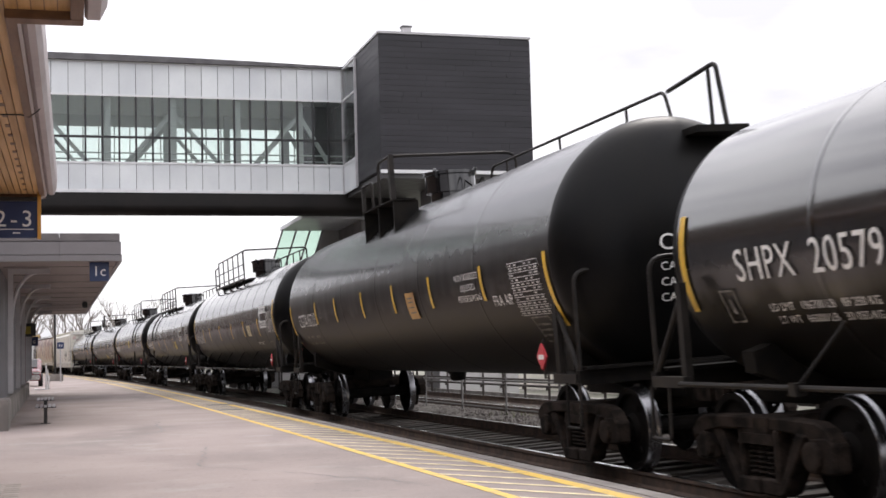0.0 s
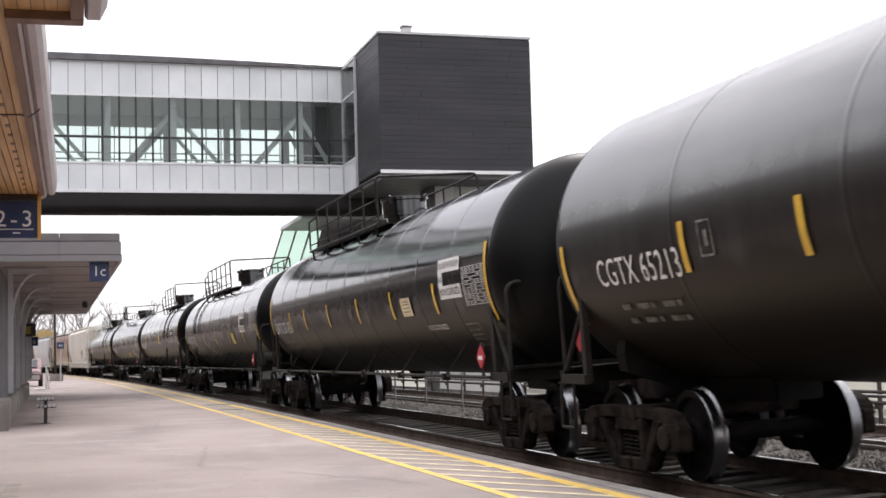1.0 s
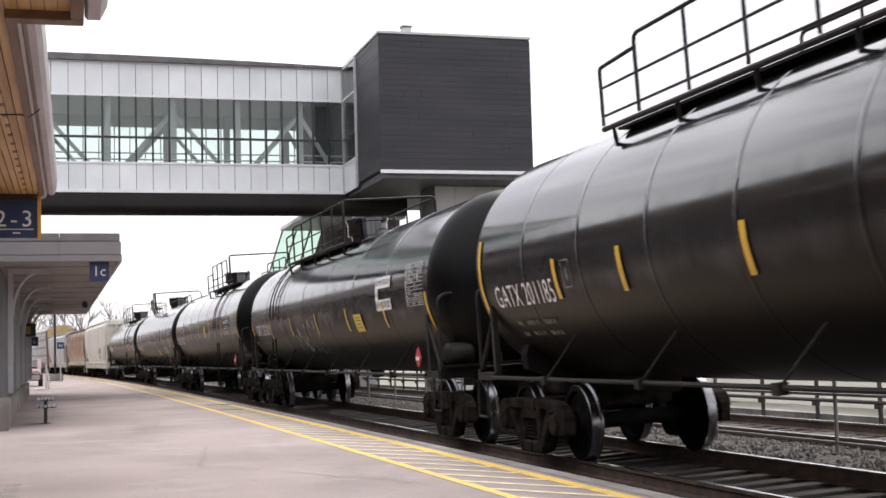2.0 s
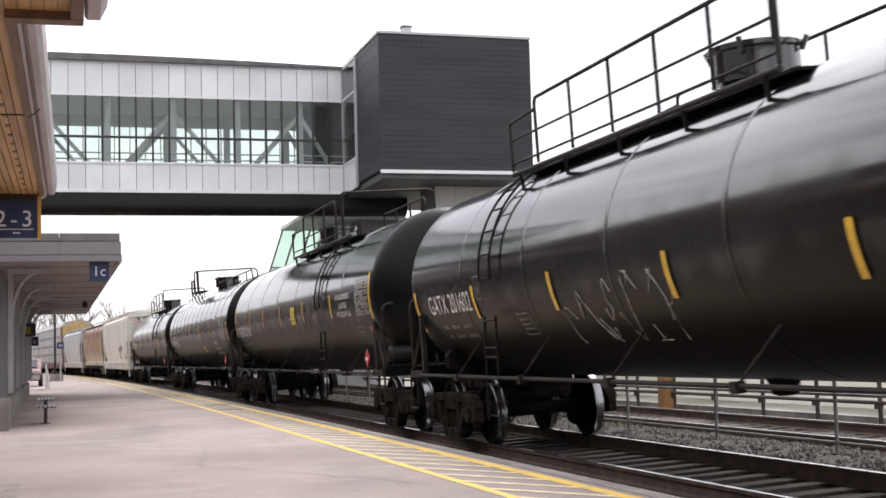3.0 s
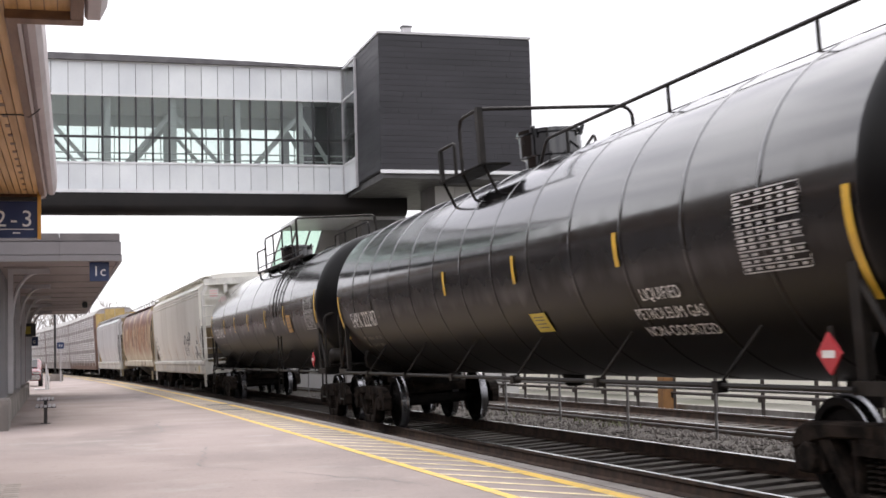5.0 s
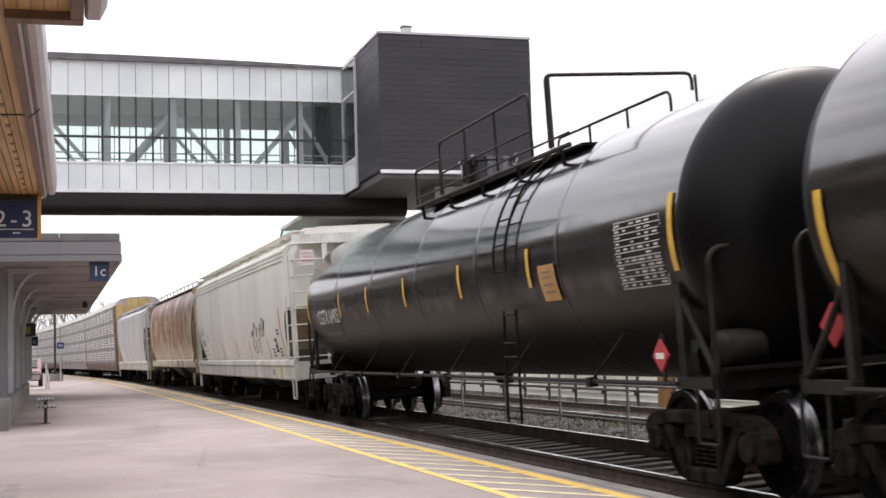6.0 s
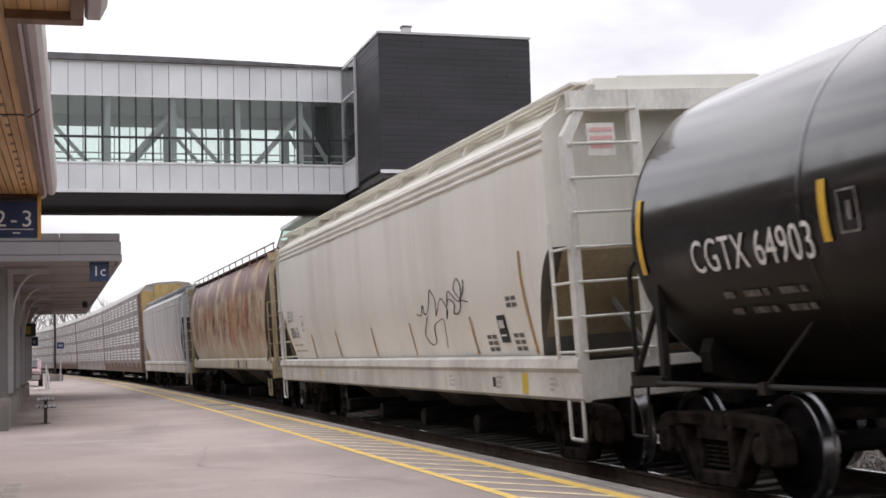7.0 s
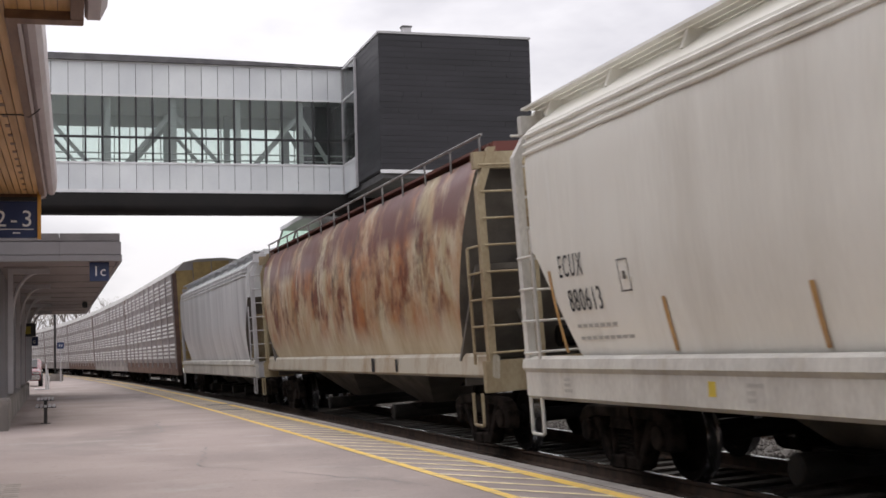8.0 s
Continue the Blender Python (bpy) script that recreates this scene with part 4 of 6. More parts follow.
sg = hanging_sign("2-3", -0.53, 17.6, 3.05, 0.66, 0.47, 0.30, "navy hanging platform sign with white numerals 2-3", "right", bars=((-0.33, 0.28, -0.13, -0.12), (0.03, 0.12, -0.18, -0.165)))
part("side_post", box(0.33, 0.375, -0.05, 0.05, -0.25, 0.36), ORANGE, sg, "orange side post")
part("top_rail", box(-0.4, 0.33, -0.04, 0.04, 0.24, 0.29), SIGNBLACK, sg)
sc = hanging_sign("1c", 0.83, 25.85, 2.915, 0.36, 0.36, 0.27, "small navy hanging sign with white lettering 1c")
part("hanger", tube([(-0.1, 0, 0.18), (-0.1, 0, 0.21)], 0.012), POSTGREY, sc)
part("hanger", tube([(0.1, 0, 0.18), (0.1, 0, 0.21)], 0.012), POSTGREY, sc)


# ---------------------------------------------------------------- the train
SPEED = 16.555
R_TANK, Z_BELLY = 1.46, 0.96
MOVERS, WHEELSETS = [], []


def track_pose(s):
    return Matrix.Translation((XC + drift(s), s, -0.0975)) @ pose(0, 0, 0, 0, 0, -math.degrees(math.atan(slope(s)))) @ pose(0, 0, 0, 0, -CANT, 0)


# one bogie's meshes, shared by all cars
def side_frame_mesh():
    bm = bmesh.new()
    T = (-0.07, 0.07)
    half_frame = [
        [(-1.15, 0.50), (-1.14, 0.60), (-1.06, 0.68), (-0.92, 0.73), (-0.5, 0.745), (0.0, 0.745), (0.0, 0.63), (-0.56, 0.62), (-0.80, 0.585)],
        [(-1.16, 0.34), (-1.17, 0.56), (-1.08, 0.62), (-0.82, 0.60), (-0.72, 0.50), (-0.72, 0.34), (-0.80, 0.32), (-1.10, 0.32)],
        [(-0.80, 0.62), (-0.64, 0.635), (-0.33, 0.20), (-0.32, 0.10), (-0.40, 0.10)],
        [(-0.40, 0.10), (-0.34, 0.22), (0.0, 0.22), (0.0, 0.08), (-0.34, 0.075)],
        [(-0.335, 0.18), (-0.335, 0.64), (-0.255, 0.64), (-0.255, 0.18)],
    ]
    pieces = half_frame + [[(-a, b) for a, b in reversed(q)] for q in half_frame]
    for k, p in enumerate(pieces):
        d = 0.012 * (k % 3)
        one = prism(p, "x", T[0] - d, T[1] + d)
        bmesh.ops.recalc_face_normals(one, faces=one.faces[:])
        bmesh.ops.bevel(one, geom=one.edges[:], offset=0.018, segments=1, affect="EDGES")
        solid = bpy.data.meshes.new("solid")
        one.to_mesh(solid)
        one.free()
        bm.from_mesh(solid)
        bpy.data.meshes.remove(solid)
    for sy in (-0.89, 0.89):
        lathe([(-0.13, 0.10), (-0.12, 0.125), (0.05, 0.125), (0.06, 0.10)], "x", 12, bm, centre=(0, sy, 0.457))
    bmesh.ops.recalc_face_normals(bm, faces=bm.faces[:])
    me = bpy.data.meshes.new("side_frame")
    bm.to_mesh(me)
    bm.free()
    me.materials.append(DUSTY)
    return me


def spring_mesh():
    bm = bmesh.new()
    for y in (-0.15, 0.0, 0.15):
        for k in range(6):
            lathe([(0.25 + k * 0.043, 0.055), (0.262 + k * 0.043, 0.068), (0.276 + k * 0.043, 0.055)], "z", 10, bm, centre=(0, y, 0))
    prism([(-0.3, 0.51), (0.3, 0.51), (0.22, 0.60), (-0.22, 0.60)], "x", -0.1, 0.1, bm)
    me = bpy.data.meshes.new("spring_nest")
    bm.to_mesh(me)
    bm.free()
    me.materials.append(DUSTY)
    return me


def wheel_mesh():
    prof = [(-0.075, 0.12), (-0.09, 0.14), (-0.03, 0.17), (-0.02, 0.36), (-0.065, 0.385), (-0.068, 0.448), (-0.06, 0.455), (0.03, 0.460), (0.05, 0.485), (0.068, 0.485), (0.07, 0.40), (0.03, 0.37), (0.02, 0.2), (0.06, 0.13)]
    bm = lathe(prof, "x", 40, mi=lambda i: 1 if 5 <= i <= 8 else 0)
    # cast marks on the plate make the turning show
    for a in (0.3, 2.2, 4.1):
        c, s = math.cos(a), math.sin(a)
        tube([(-0.035, c * 0.24, s * 0.24), (-0.035, c * 0.31, s * 0.31)], 0.02, bm, 6)
    me = bpy.data.meshes.new("wheel")
    bm.to_mesh(me)
    bm.free()
    me.polygons.foreach_set("use_smooth", [True] * len(me.polygons))
    me.set_sharp_from_angle(angle=radians(30))
    me.materials.append(WHEEL)
    me.materials.append(TREAD)
    return me


def mesh_of(bm, name, *ms):
    me = bpy.data.meshes.new(name)
    bm.to_mesh(me)
    bm.free()
    for m in ms:
        me.materials.append(m)
    return me


SIDE_ME, SPRING_ME, WHEEL_ME = side_frame_mesh(), spring_mesh(), wheel_mesh()
AXLE_ME = mesh_of(lathe([(-1.0, 0.06), (-0.82, 0.08), (-0.8, 0.095), (0.8, 0.095), (0.82, 0.08), (1.0, 0.06)], "x", 14), "axle", WHEEL)
BOLSTER_ME = mesh_of(box(-1.12, 1.12, -0.2, 0.2, 0.56, 0.74, box(-0.3, 0.3, -0.28, 0.28, 0.6, 0.80)), "bolster", DUSTY)
BEAM_ME = mesh_of(box(-0.7, 0.7, -0.06, 0.06, 0.36, 0.46), "brake_beam", IRON)


def bogie(car, y, spin=True):
    for sx in (-1.03, 1.03):
        sf = share("side_frame", SIDE_ME, car, pose(sx, y, 0, 0, 0, 0 if sx < 0 else 180))
        share("spring_nest", SPRING_ME, sf, Matrix())
    share("bolster", BOLSTER_ME, car, pose(0, y, 0))
    for d in (-0.5, 0.5):
        share("brake_beam", BEAM_ME, car, pose(0, y + d, 0))
    for d in (-0.89, 0.89):
        ws = share("wheelset", AXLE_ME, car, pose(0, y + d, 0.457))
        for sx in (-0.7525, 0.7525):
            share("wheel", WHEEL_ME, ws, pose(sx, 0, 0, 0, 0, 0 if sx < 0 else 180))
        WHEELSETS.append((ws, y + d, spin))


def coupler(car, y, sgn):
    bm = box(-0.16, 0.16, min(y, y + sgn * 0.45), max(y, y + sgn * 0.45), 0.72, 0.98)
    box(-0.07, 0.07, min(y + sgn * 0.4, y + sgn * 0.95), max(y + sgn * 0.4, y + sgn * 0.95), 0.78, 0.92, bm)
    box(-0.14, 0.14, min(y + sgn * 0.86, y + sgn * 1.12), max(y + sgn * 0.86, y + sgn * 1.12), 0.70, 1.0, bm, bevel=0.03)
    part("coupler", bm, DUSTY, car)
    part("air_hose", tube(bend([(0.3, y + sgn * 0.45, 0.8), (0.32, y + sgn * 0.75, 0.55), (0.2, y + sgn * 1.05, 0.5)], 0.15), 0.025), IRON, car)


def on_tank(bm, y0, a0, r, zc):
    """Wraps a flat mesh (x to the right, y up) on the near side of the tank, about height angle a0."""
    for v in bm.verts:
        a = a0 + v.co.y / r
        v.co = Vector((-r * math.cos(a), y0 - v.co.x, zc + r * math.sin(a)))
    return bm


def patch(w, h, nx=1, ny=6):
    bm = bmesh.new()
    g = [[bm.verts.new((-w / 2 + w * i / nx, -h / 2 + h * j / ny, 0)) for i in range(nx + 1)] for j in range(ny + 1)]
    for j in range(ny):
        for i in range(nx):
            bm.faces.new((g[j][i], g[j][i + 1], g[j + 1][i + 1], g[j + 1][i]))
    return bm


def rects(items):
    bm = bmesh.new()
    for x, y, w, h in items:
        bm.faces.new([bm.verts.new((x + a * w / 2, y + b * h / 2, 0)) for a, b in ((-1, -1), (1, -1), (1, 1), (-1, 1))])
    return bm


def table_bars(cols, rows, w, h, rng):
    """A ruled table: thin lines, a border and short entries."""
    out = [(-w / 2, 0, 0.012, h), (w / 2, 0, 0.012, h), (0, h / 2, w, 0.012)]
    for j in range(rows):
        y = h / 2 - h * (j + 0.5) / rows
        for i in range(cols):
            x = -w / 2 + w * (i + 0.5) / cols
            if i == 0 or rng.random() < 0.7:
                out.append((x, y, w / cols * rng.uniform(0.4, 0.8), h / rows * 0.36))
        out.append((0, y - h / rows * 0.5, w, 0.011))
    return out


def narrow(bm, k):
    for v in bm.verts:
        v.co.x *= k
    return bm


def tank_car(centre, half, marks, o):
    """half: from the middle to the end stripes. o: what sets this car apart."""
    rng = random.Random(int(centre * 100))
    car = thing("tank_car", o["label"], "tank car", group="tank cars of the freight train")
    L, R = half + 0.12, o.get("R", R_TANK)
    Z = R + Z_BELLY
    paint = o.get("paint", BLACK)

    def wrap(bm, y0, a0, r):
        return on_tank(bm, y0, a0, r, Z)

    head = 0.66
    prof = [(-L - head * math.sin(a), R * math.cos(a)) for a in np.linspace(1.50, 0, 14)]
    ring = o.get("rings", 7)
    ys = np.linspace(-L, L, ring + 2)
    for a, b in zip(ys, ys[1:]):
        prof += [(float(a) + 0.02, R), (float(a) + 0.5, R - rng.uniform(0, 0.003)), (float(b) - 0.5, R - rng.uniform(0, 0.003)), (float(b) - 0.02, R)]
    prof += [(L + head * math.sin(a), R * math.cos(a)) for a in np.linspace(0, 1.50, 14)]
    prof = [(float(a), float(b)) for a, b in prof]
    bm = lathe(prof, "y", 72, centre=(0, 0, Z), mi=lambda i: 1 if (i < 13 or i > len(prof) - 15) else 0)
    part("tank", bm, [paint, BLACKHEAD], car, o.get("tank", "glossy black steel tank"), smooth=True)
    for y in ys[1:-1]:
        part("weld_band", lathe([(float(y) - 0.04, R + 0.0005), (float(y) - 0.02, R + o.get("band", 0.005)), (float(y) + 0.02, R + o.get("band", 0.005)), (float(y) + 0.04, R + 0.0005)], "y", 72, centre=(0, 0, Z)), paint, car, smooth=True)
    if o.get("jacket"):
        part("jacket_lap", lathe([(-L * 0.2, R + 0.002), (-L * 0.2 + 0.01, R + 0.014), (L * 0.5, R + 0.014), (L * 0.5 + 0.01, R + 0.002)], "y", 72, centre=(0, 0, Z)), paint, car, smooth=True)
    bog = o.get("bog", half - 0.45)
    for sy in (-1, 1):
        y = sy * bog
        # saddle, stub sill, bolster arms
        prof_s = [(-1.1, 1.12), (-1.12, 1.3)] + [(R * -math.cos(a), Z - R * math.sin(a)) for a in np.linspace(0.75, math.pi - 0.75, 10)] + [(1.12, 1.3), (1.1, 1.12), (0.4, 0.86), (-0.4, 0.86)]
        part("saddle", prism([(float(p), float(q)) for p, q in prof_s], "y", y - 0.1, y + 0.1), IRON, car)
        ya, yb = sorted((sy * (bog - 1.6), sy * (L + 0.55)))
        part("stub_sill", box(-0.26, 0.26, ya, yb, 0.76, 1.16, bevel=0.02), IRON, car)
        part("end_sill", box(-1.42, 1.42, min(sy * (L + 0.30), sy * (L + 0.42)), max(sy * (L + 0.30), sy * (L + 0.42)), 0.98, 1.14), IRON, car)
        coupler(car, sy * (L + 0.5), sy)
        ye = sy * (L + 0.36)
        for sx in (-1, 1):
            # end handrail hoop, brace and corner post
            part("end_handrail", tube(bend([(sx * 1.38, ye, 1.05), (sx * 1.38, ye, 2.22), (sx * 0.5, ye, 2.26), (sx * 0.45, ye, 1.1)], 0.16), 0.026), PIPE, car)
            part("corner_post", box(sx * 1.36 - 0.035, sx * 1.36 + 0.035, min(sy * (L - 0.27), sy * (L - 0.18)), max(sy * (L - 0.30), sy * (L - 0.18)), 1.02, 1.95), PIPE, car)
            part("corner_brace", tube([(sx * 1.36, sy * (L - 0.24), 1.85), (sx * 1.38, ye, 1.1)], 0.03), PIPE, car)
            part("side_plate", box(sx * 1.40 - 0.04, sx * 1.40 + 0.04, min(sy * (L - 0.3), ye), max(sy * (L - 0.3), ye), 1.0, 1.1), PIPE, car)
            part("sill_step", tube(bend([(sx * 1.42, sy * (L + 0.05), 1.0), (sx * 1.44, sy * (L + 0.05), 0.52), (sx * 1.44, sy * (L + 0.42), 0.52), (sx * 1.42, sy * (L + 0.42), 1.0)], 0.04), 0.018), PIPE, car)
        part("crossover_platform", box(-1.35, 1.35, min(sy * (L + 0.2), sy * (L + 0.5)), max(sy * (L + 0.2), sy * (L + 0.5)), 1.145, 1.175), IRON, car)
        part("pull_rod", tube([(-0.7, sy * (bog - 1.5), 0.6), (-0.5, sy * (bog + 1.0), 0.62)], 0.02), IRON, car)
        bogie(car, y)
    # pipe along the side, with struts up to the tank
    if o.get("siderail", True):
        for sx in (-1, 1):
            part("side_pipe", tube([(sx * 1.46, -L + 0.25, 1.04), (sx * 1.46, L - 0.25, 1.04)], 0.024), PIPE, car, "long horizontal side pipe")
            for y in np.linspace(-L + 2.2, L - 2.2, o.get("struts", 6)):
                y = float(y)
                part("strut", tube([(sx * 1.46, y, 1.04), (sx * 1.17, y - 0.28, 1.52)], 0.015), PIPE, car)
                part("pipe_clamp", box(sx * 1.46 - 0.05, sx * 1.46 + 0.05, y - 0.05, y + 0.05, 0.98, 1.08), PIPE, car)
    # bottom outlet, brake gear
    part("bottom_outlet", lathe([(0.80, 0.08), (0.82, 0.13), (0.92, 0.15), (Z - R + 0.1, 0.24)], "z", 16, centre=(0, 0.4, 0)), IRON, car, smooth=True)
    if o.get("reservoir"):
        part("air_reservoir", lathe([(-0.24, 0.05), (-0.22, 0.12), (-0.17, 0.16), (0.17, 0.16), (0.22, 0.12), (0.24, 0.05)], "x", 20, centre=(-1.05, -L - 0.2, 1.345)), PIPE, car, "grey cylindrical air reservoir", smooth=True)
        part("brake_valve", box(-0.35, -0.05, L + 0.15, L + 0.4, 1.18, 1.5, bevel=0.03), PIPE, car)
    # top: nozzle housing, platform, railing
    yc, zt = o.get("dome", 0.3), Z + R
    part("nozzle_housing", lathe([(zt - 0.06, 0.36), (zt + 0.10, 0.36), (zt + 0.11, 0.44), (zt + 0.40, 0.44), (zt + 0.42, 0.47), (zt + 0.47, 0.47), (zt + 0.50, 0.30), (zt + 0.53, 0.1)], "z", 28, centre=(0, yc, 0)), BLACK, car, "black round valve housing", smooth=True)
    for a in (0.6, 2.2, 3.9, 5.4):
        part("housing_bolt", tube([(0.47 * math.cos(a), yc + 0.47 * math.sin(a), zt + 0.36), (0.53 * math.cos(a), yc + 0.53 * math.sin(a), zt + 0.50)], 0.03, seg=6), BLACK, car)
    p0, p1 = o.get("deck", (yc - 1.2, yc + 1.2))
    if o.get("railing") == "perch":
        # a short plate on deep brackets at one side of the housing, a low loop and a high one that crosses the tank
        part("perch_plate", box(-1.20, -0.78, p0, p1, zt - 0.03, zt + 0.0, bevel=0.008), IRON, car)
        for y in np.linspace(p0 + 0.06, p1 - 0.06, 3):
            if not o.get("brackets", True):
                part("perch_leg", tube([(-1.15, float(y), zt - 0.03), (-0.98, float(y), zt - 0.42)], 0.022), IRON, car)
                continue
            part("perch_bracket", prism([(-1.18, zt - 0.03), (-0.74, zt - 0.03), (-0.74, zt - 0.22), (-1.13, zt - 0.52), (-1.18, zt - 0.60)], "y", float(y) - 0.02, float(y) + 0.02), IRON, car)
        part("railing", tube(bend([(-1.17, p1, zt), (-1.17, p1, zt + 0.46), (-1.17, p1 - 0.75, zt + 0.46), (-1.17, p1 - 0.75, zt)], 0.08), 0.026), PIPE, car)
        part("railing", tube(bend([(-1.17, p0 + 0.95, zt), (-1.17, p0 + 0.95, zt + 0.74), (-1.17, p0 + 0.1, zt + 0.74), (1.1, p0 + 0.1, zt + 0.74), (1.1, p0 + 0.1, zt + 0.1)], 0.2), 0.026), PIPE, car)
        part("railing_post", box(-1.20, -1.12, p0 + 0.05, p0 + 0.17, zt, zt + 0.76), PIPE, car)
        part("railing_post", box(-1.20, -1.14, p1 - 0.1, p1 - 0.02, zt, zt + 0.44), PIPE, car)
        part("housing_handle", tube(bend([(0.4, yc - 0.3, zt + 0.2), (0.4, yc - 0.62, zt + 0.32), (0.4, yc - 0.7, zt + 0.1)], 0.06), 0.02), PIPE, car)
    for sx in (-1, 1) if o.get("railing") != "perch" else ():
        xa, xb = sorted((sx * 0.5, sx * 0.82))
        part("walkway", box(xa, xb, p0, p1, zt - 0.17, zt - 0.14), IRON, car)
        part("walkway_edge", tube([(sx * 0.98, p0, zt - 0.16), (sx * 0.98, p1, zt - 0.16)], 0.032), PIPE, car)
        part("walkway_edge", tube([(sx * 0.98, p0, zt - 0.02), (sx * 0.98, p1, zt - 0.02)], 0.016), PIPE, car)
        for y in np.linspace(p0 + 0.25, p1 - 0.25, 5):
            part("walkway_bracket", tube([(sx * 0.98, float(y), zt - 0.16), (sx * 0.95, float(y), zt - 0.40)], 0.025), IRON, car)
        hh = o.get("rail", 0.68)
        xr = sx * 0.98
        if o.get("railing", "loop") == "loop":
            # low stub, long loop, then a taller loop that hooks down at its end
            ya, yb, yd, ye = p1, p1 - 1.35, p0 + 1.2, p0 + 0.6
            part("railing", tube(bend([(xr, ya, zt - 0.12), (xr, ya, zt + hh * 0.62), (xr, yb, zt + hh * 0.62), (xr, yb, zt - 0.12)], 0.08), 0.022), PIPE, car)
            part("railing", tube(bend([(xr, yb - 0.06, zt - 0.12), (xr, yb - 0.06, zt + hh), (xr, yd, zt + hh), (xr, yd, zt - 0.12)], 0.14), 0.022), PIPE, car)
            for y in np.linspace(yb, yd, 4)[1:-1]:
                part("railing_post", tube([(xr, float(y), zt - 0.12), (xr, float(y), zt + hh)], 0.022), PIPE, car)
            part("railing_midrail", tube([(xr, yb, zt + hh * 0.3), (xr, yd, zt + hh * 0.3)], 0.016), PIPE, car)
            if sx < 0:
                part("cross_railing", tube(bend([(xr, ye, zt - 0.12), (xr, ye, zt + hh + 0.1), (-xr, ye, zt + hh + 0.1), (-xr, ye, zt + hh - 0.12)], 0.1), 0.024), PIPE, car)
            part("railing_post", tube([(xr, ye - 0.1, zt - 0.12), (xr, ye - 0.1, zt + hh + 0.06)], 0.02), PIPE, car)
        elif o.get("railing") == "box":
            part("railing", tube(bend([(xr, p1, zt - 0.12), (xr, p1, zt + hh * 0.75), (xr, p1 - 0.9, zt + hh * 0.8)], 0.06), 0.022), PIPE, car)
            part("railing", tube(bend([(xr, p1 - 0.9, zt - 0.12), (xr, p1 - 0.9, zt + hh), (xr, p0, zt + hh), (xr, p0, zt - 0.12)], 0.1), 0.022), PIPE, car)
            part("railing_midrail", tube([(xr, p1, zt + hh * 0.42), (xr, p0, zt + hh * 0.42)], 0.016), PIPE, car)
            for y in np.linspace(p0, p1 - 0.9, 6)[1:-1]:
                part("railing_post", tube([(xr, float(y), zt - 0.12), (xr, float(y), zt + hh)], 0.02), PIPE, car)
            if sx < 0:
                part("cross_railing", tube(bend([(xr, p0 + 0.05, zt + 0.1), (xr, p0 + 0.05, zt + hh + 0.03), (-xr, p0 + 0.05, zt + hh + 0.03), (-xr, p0 + 0.05, zt + hh - 0.2)], 0.1), 0.024), PIPE, car)
    # long grab rail along the top
    for sx in (-1, 1):
        gh = 0.22 if sx < 0 else o.get("far_grab", 0.22)
        if o.get("grab", True) and (sx > 0 or not o.get("far_grab")):
            part("grab_rail", tube(bend([(sx * 0.45, p0 - 0.2, zt - 0.1), (sx * 0.45, p0 - 0.5, zt + gh), (sx * 0.45, -L + 0.7, zt + gh), (sx * 0.45, -L + 0.5, zt - 0.1)], 0.12), 0.022), PIPE, car)
            for y in np.linspace(-L + 1.8, p0 - 1.2, 3):
                part("grab_rail_post", tube([(sx * 0.45, float(y), zt - 0.1), (sx * 0.45, float(y), zt + gh)], 0.02), PIPE, car)
    if o.get("endrail"):
        part("end_ladder_rail", tube(bend([(0.5, -L + 0.7, zt + 0.42), (0.5, -L - 0.5, zt + 0.52), (0.5, -L - 0.66, zt - 0.25)], 0.1), 0.028), PIPE, car)
        part("end_ladder_rail", tube([(0.5, -L - 0.32, zt + 0.48), (0.5, -L - 0.34, zt - 0.3)], 0.024), PIPE, car)
        part("end_platform", box(0.1, 0.75, -L - 0.7, -L + 0.1, zt - 0.3, zt - 0.22), IRON, car)
    # ladder up the side
    if "ladder" in o:
        yl = o["ladder"]
        angs = np.linspace(-0.05, 1.12, 12)
        for d in (-0.22, 0.22):
            part("ladder_rail", tube([(-(R + 0.07) * math.cos(a), yl + d, Z + (R + 0.07) * math.sin(a)) for a in angs], 0.016, seg=6), IRON, car)
            part("lower_ladder_rail", tube([(-1.44, yl + d, Z - 0.55), (-1.48, yl + d * 1.1, 0.5)], 0.018, seg=6), IRON, car)
        for a in angs[::2]:
            part("ladder_rung", tube([(-(R + 0.07) * math.cos(a), yl - 0.22, Z + (R + 0.07) * math.sin(a)), (-(R + 0.07) * math.cos(a), yl + 0.22, Z + (R + 0.07) * math.sin(a))], 0.012, seg=6), IRON, car)
        for z in (Z - 0.6, Z - 0.95, 1.3, 0.95, 0.55):
            part("ladder_rung", tube([(-1.46, yl - 0.24, z), (-1.46, yl + 0.24, z)], 0.014, seg=6), IRON, car)
    # reflective stripes: tall ones at the ends, short ones between
    a_s = o.get("stripe_a", -0.05)
    hi, lo = o.get("ends", (0.26, -0.46))
    for y in (half, -half):
        part("reflective_stripe", wrap(patch(0.10, (hi - lo) * R, 1, 10), y, (hi + lo) / 2, R + 0.016), STRIPE, car, "yellow reflective tape")
    for y in o["stripes"]:
        part("reflective_stripe", wrap(patch(0.10, o.get("tape", 0.46), 1, 6), y, a_s, R + 0.016), STRIPE, car, "yellow reflective tape")
    # lettering
    part("lettering", wrap(narrow(letters(marks, o.get("size", 0.40), 1.06), o.get("narrow", 0.8)), half - o.get("mark_y", 1.55), o.get("mark_a", -0.16), R + 0.017), WHITE, car, "white stencilled reporting mark")
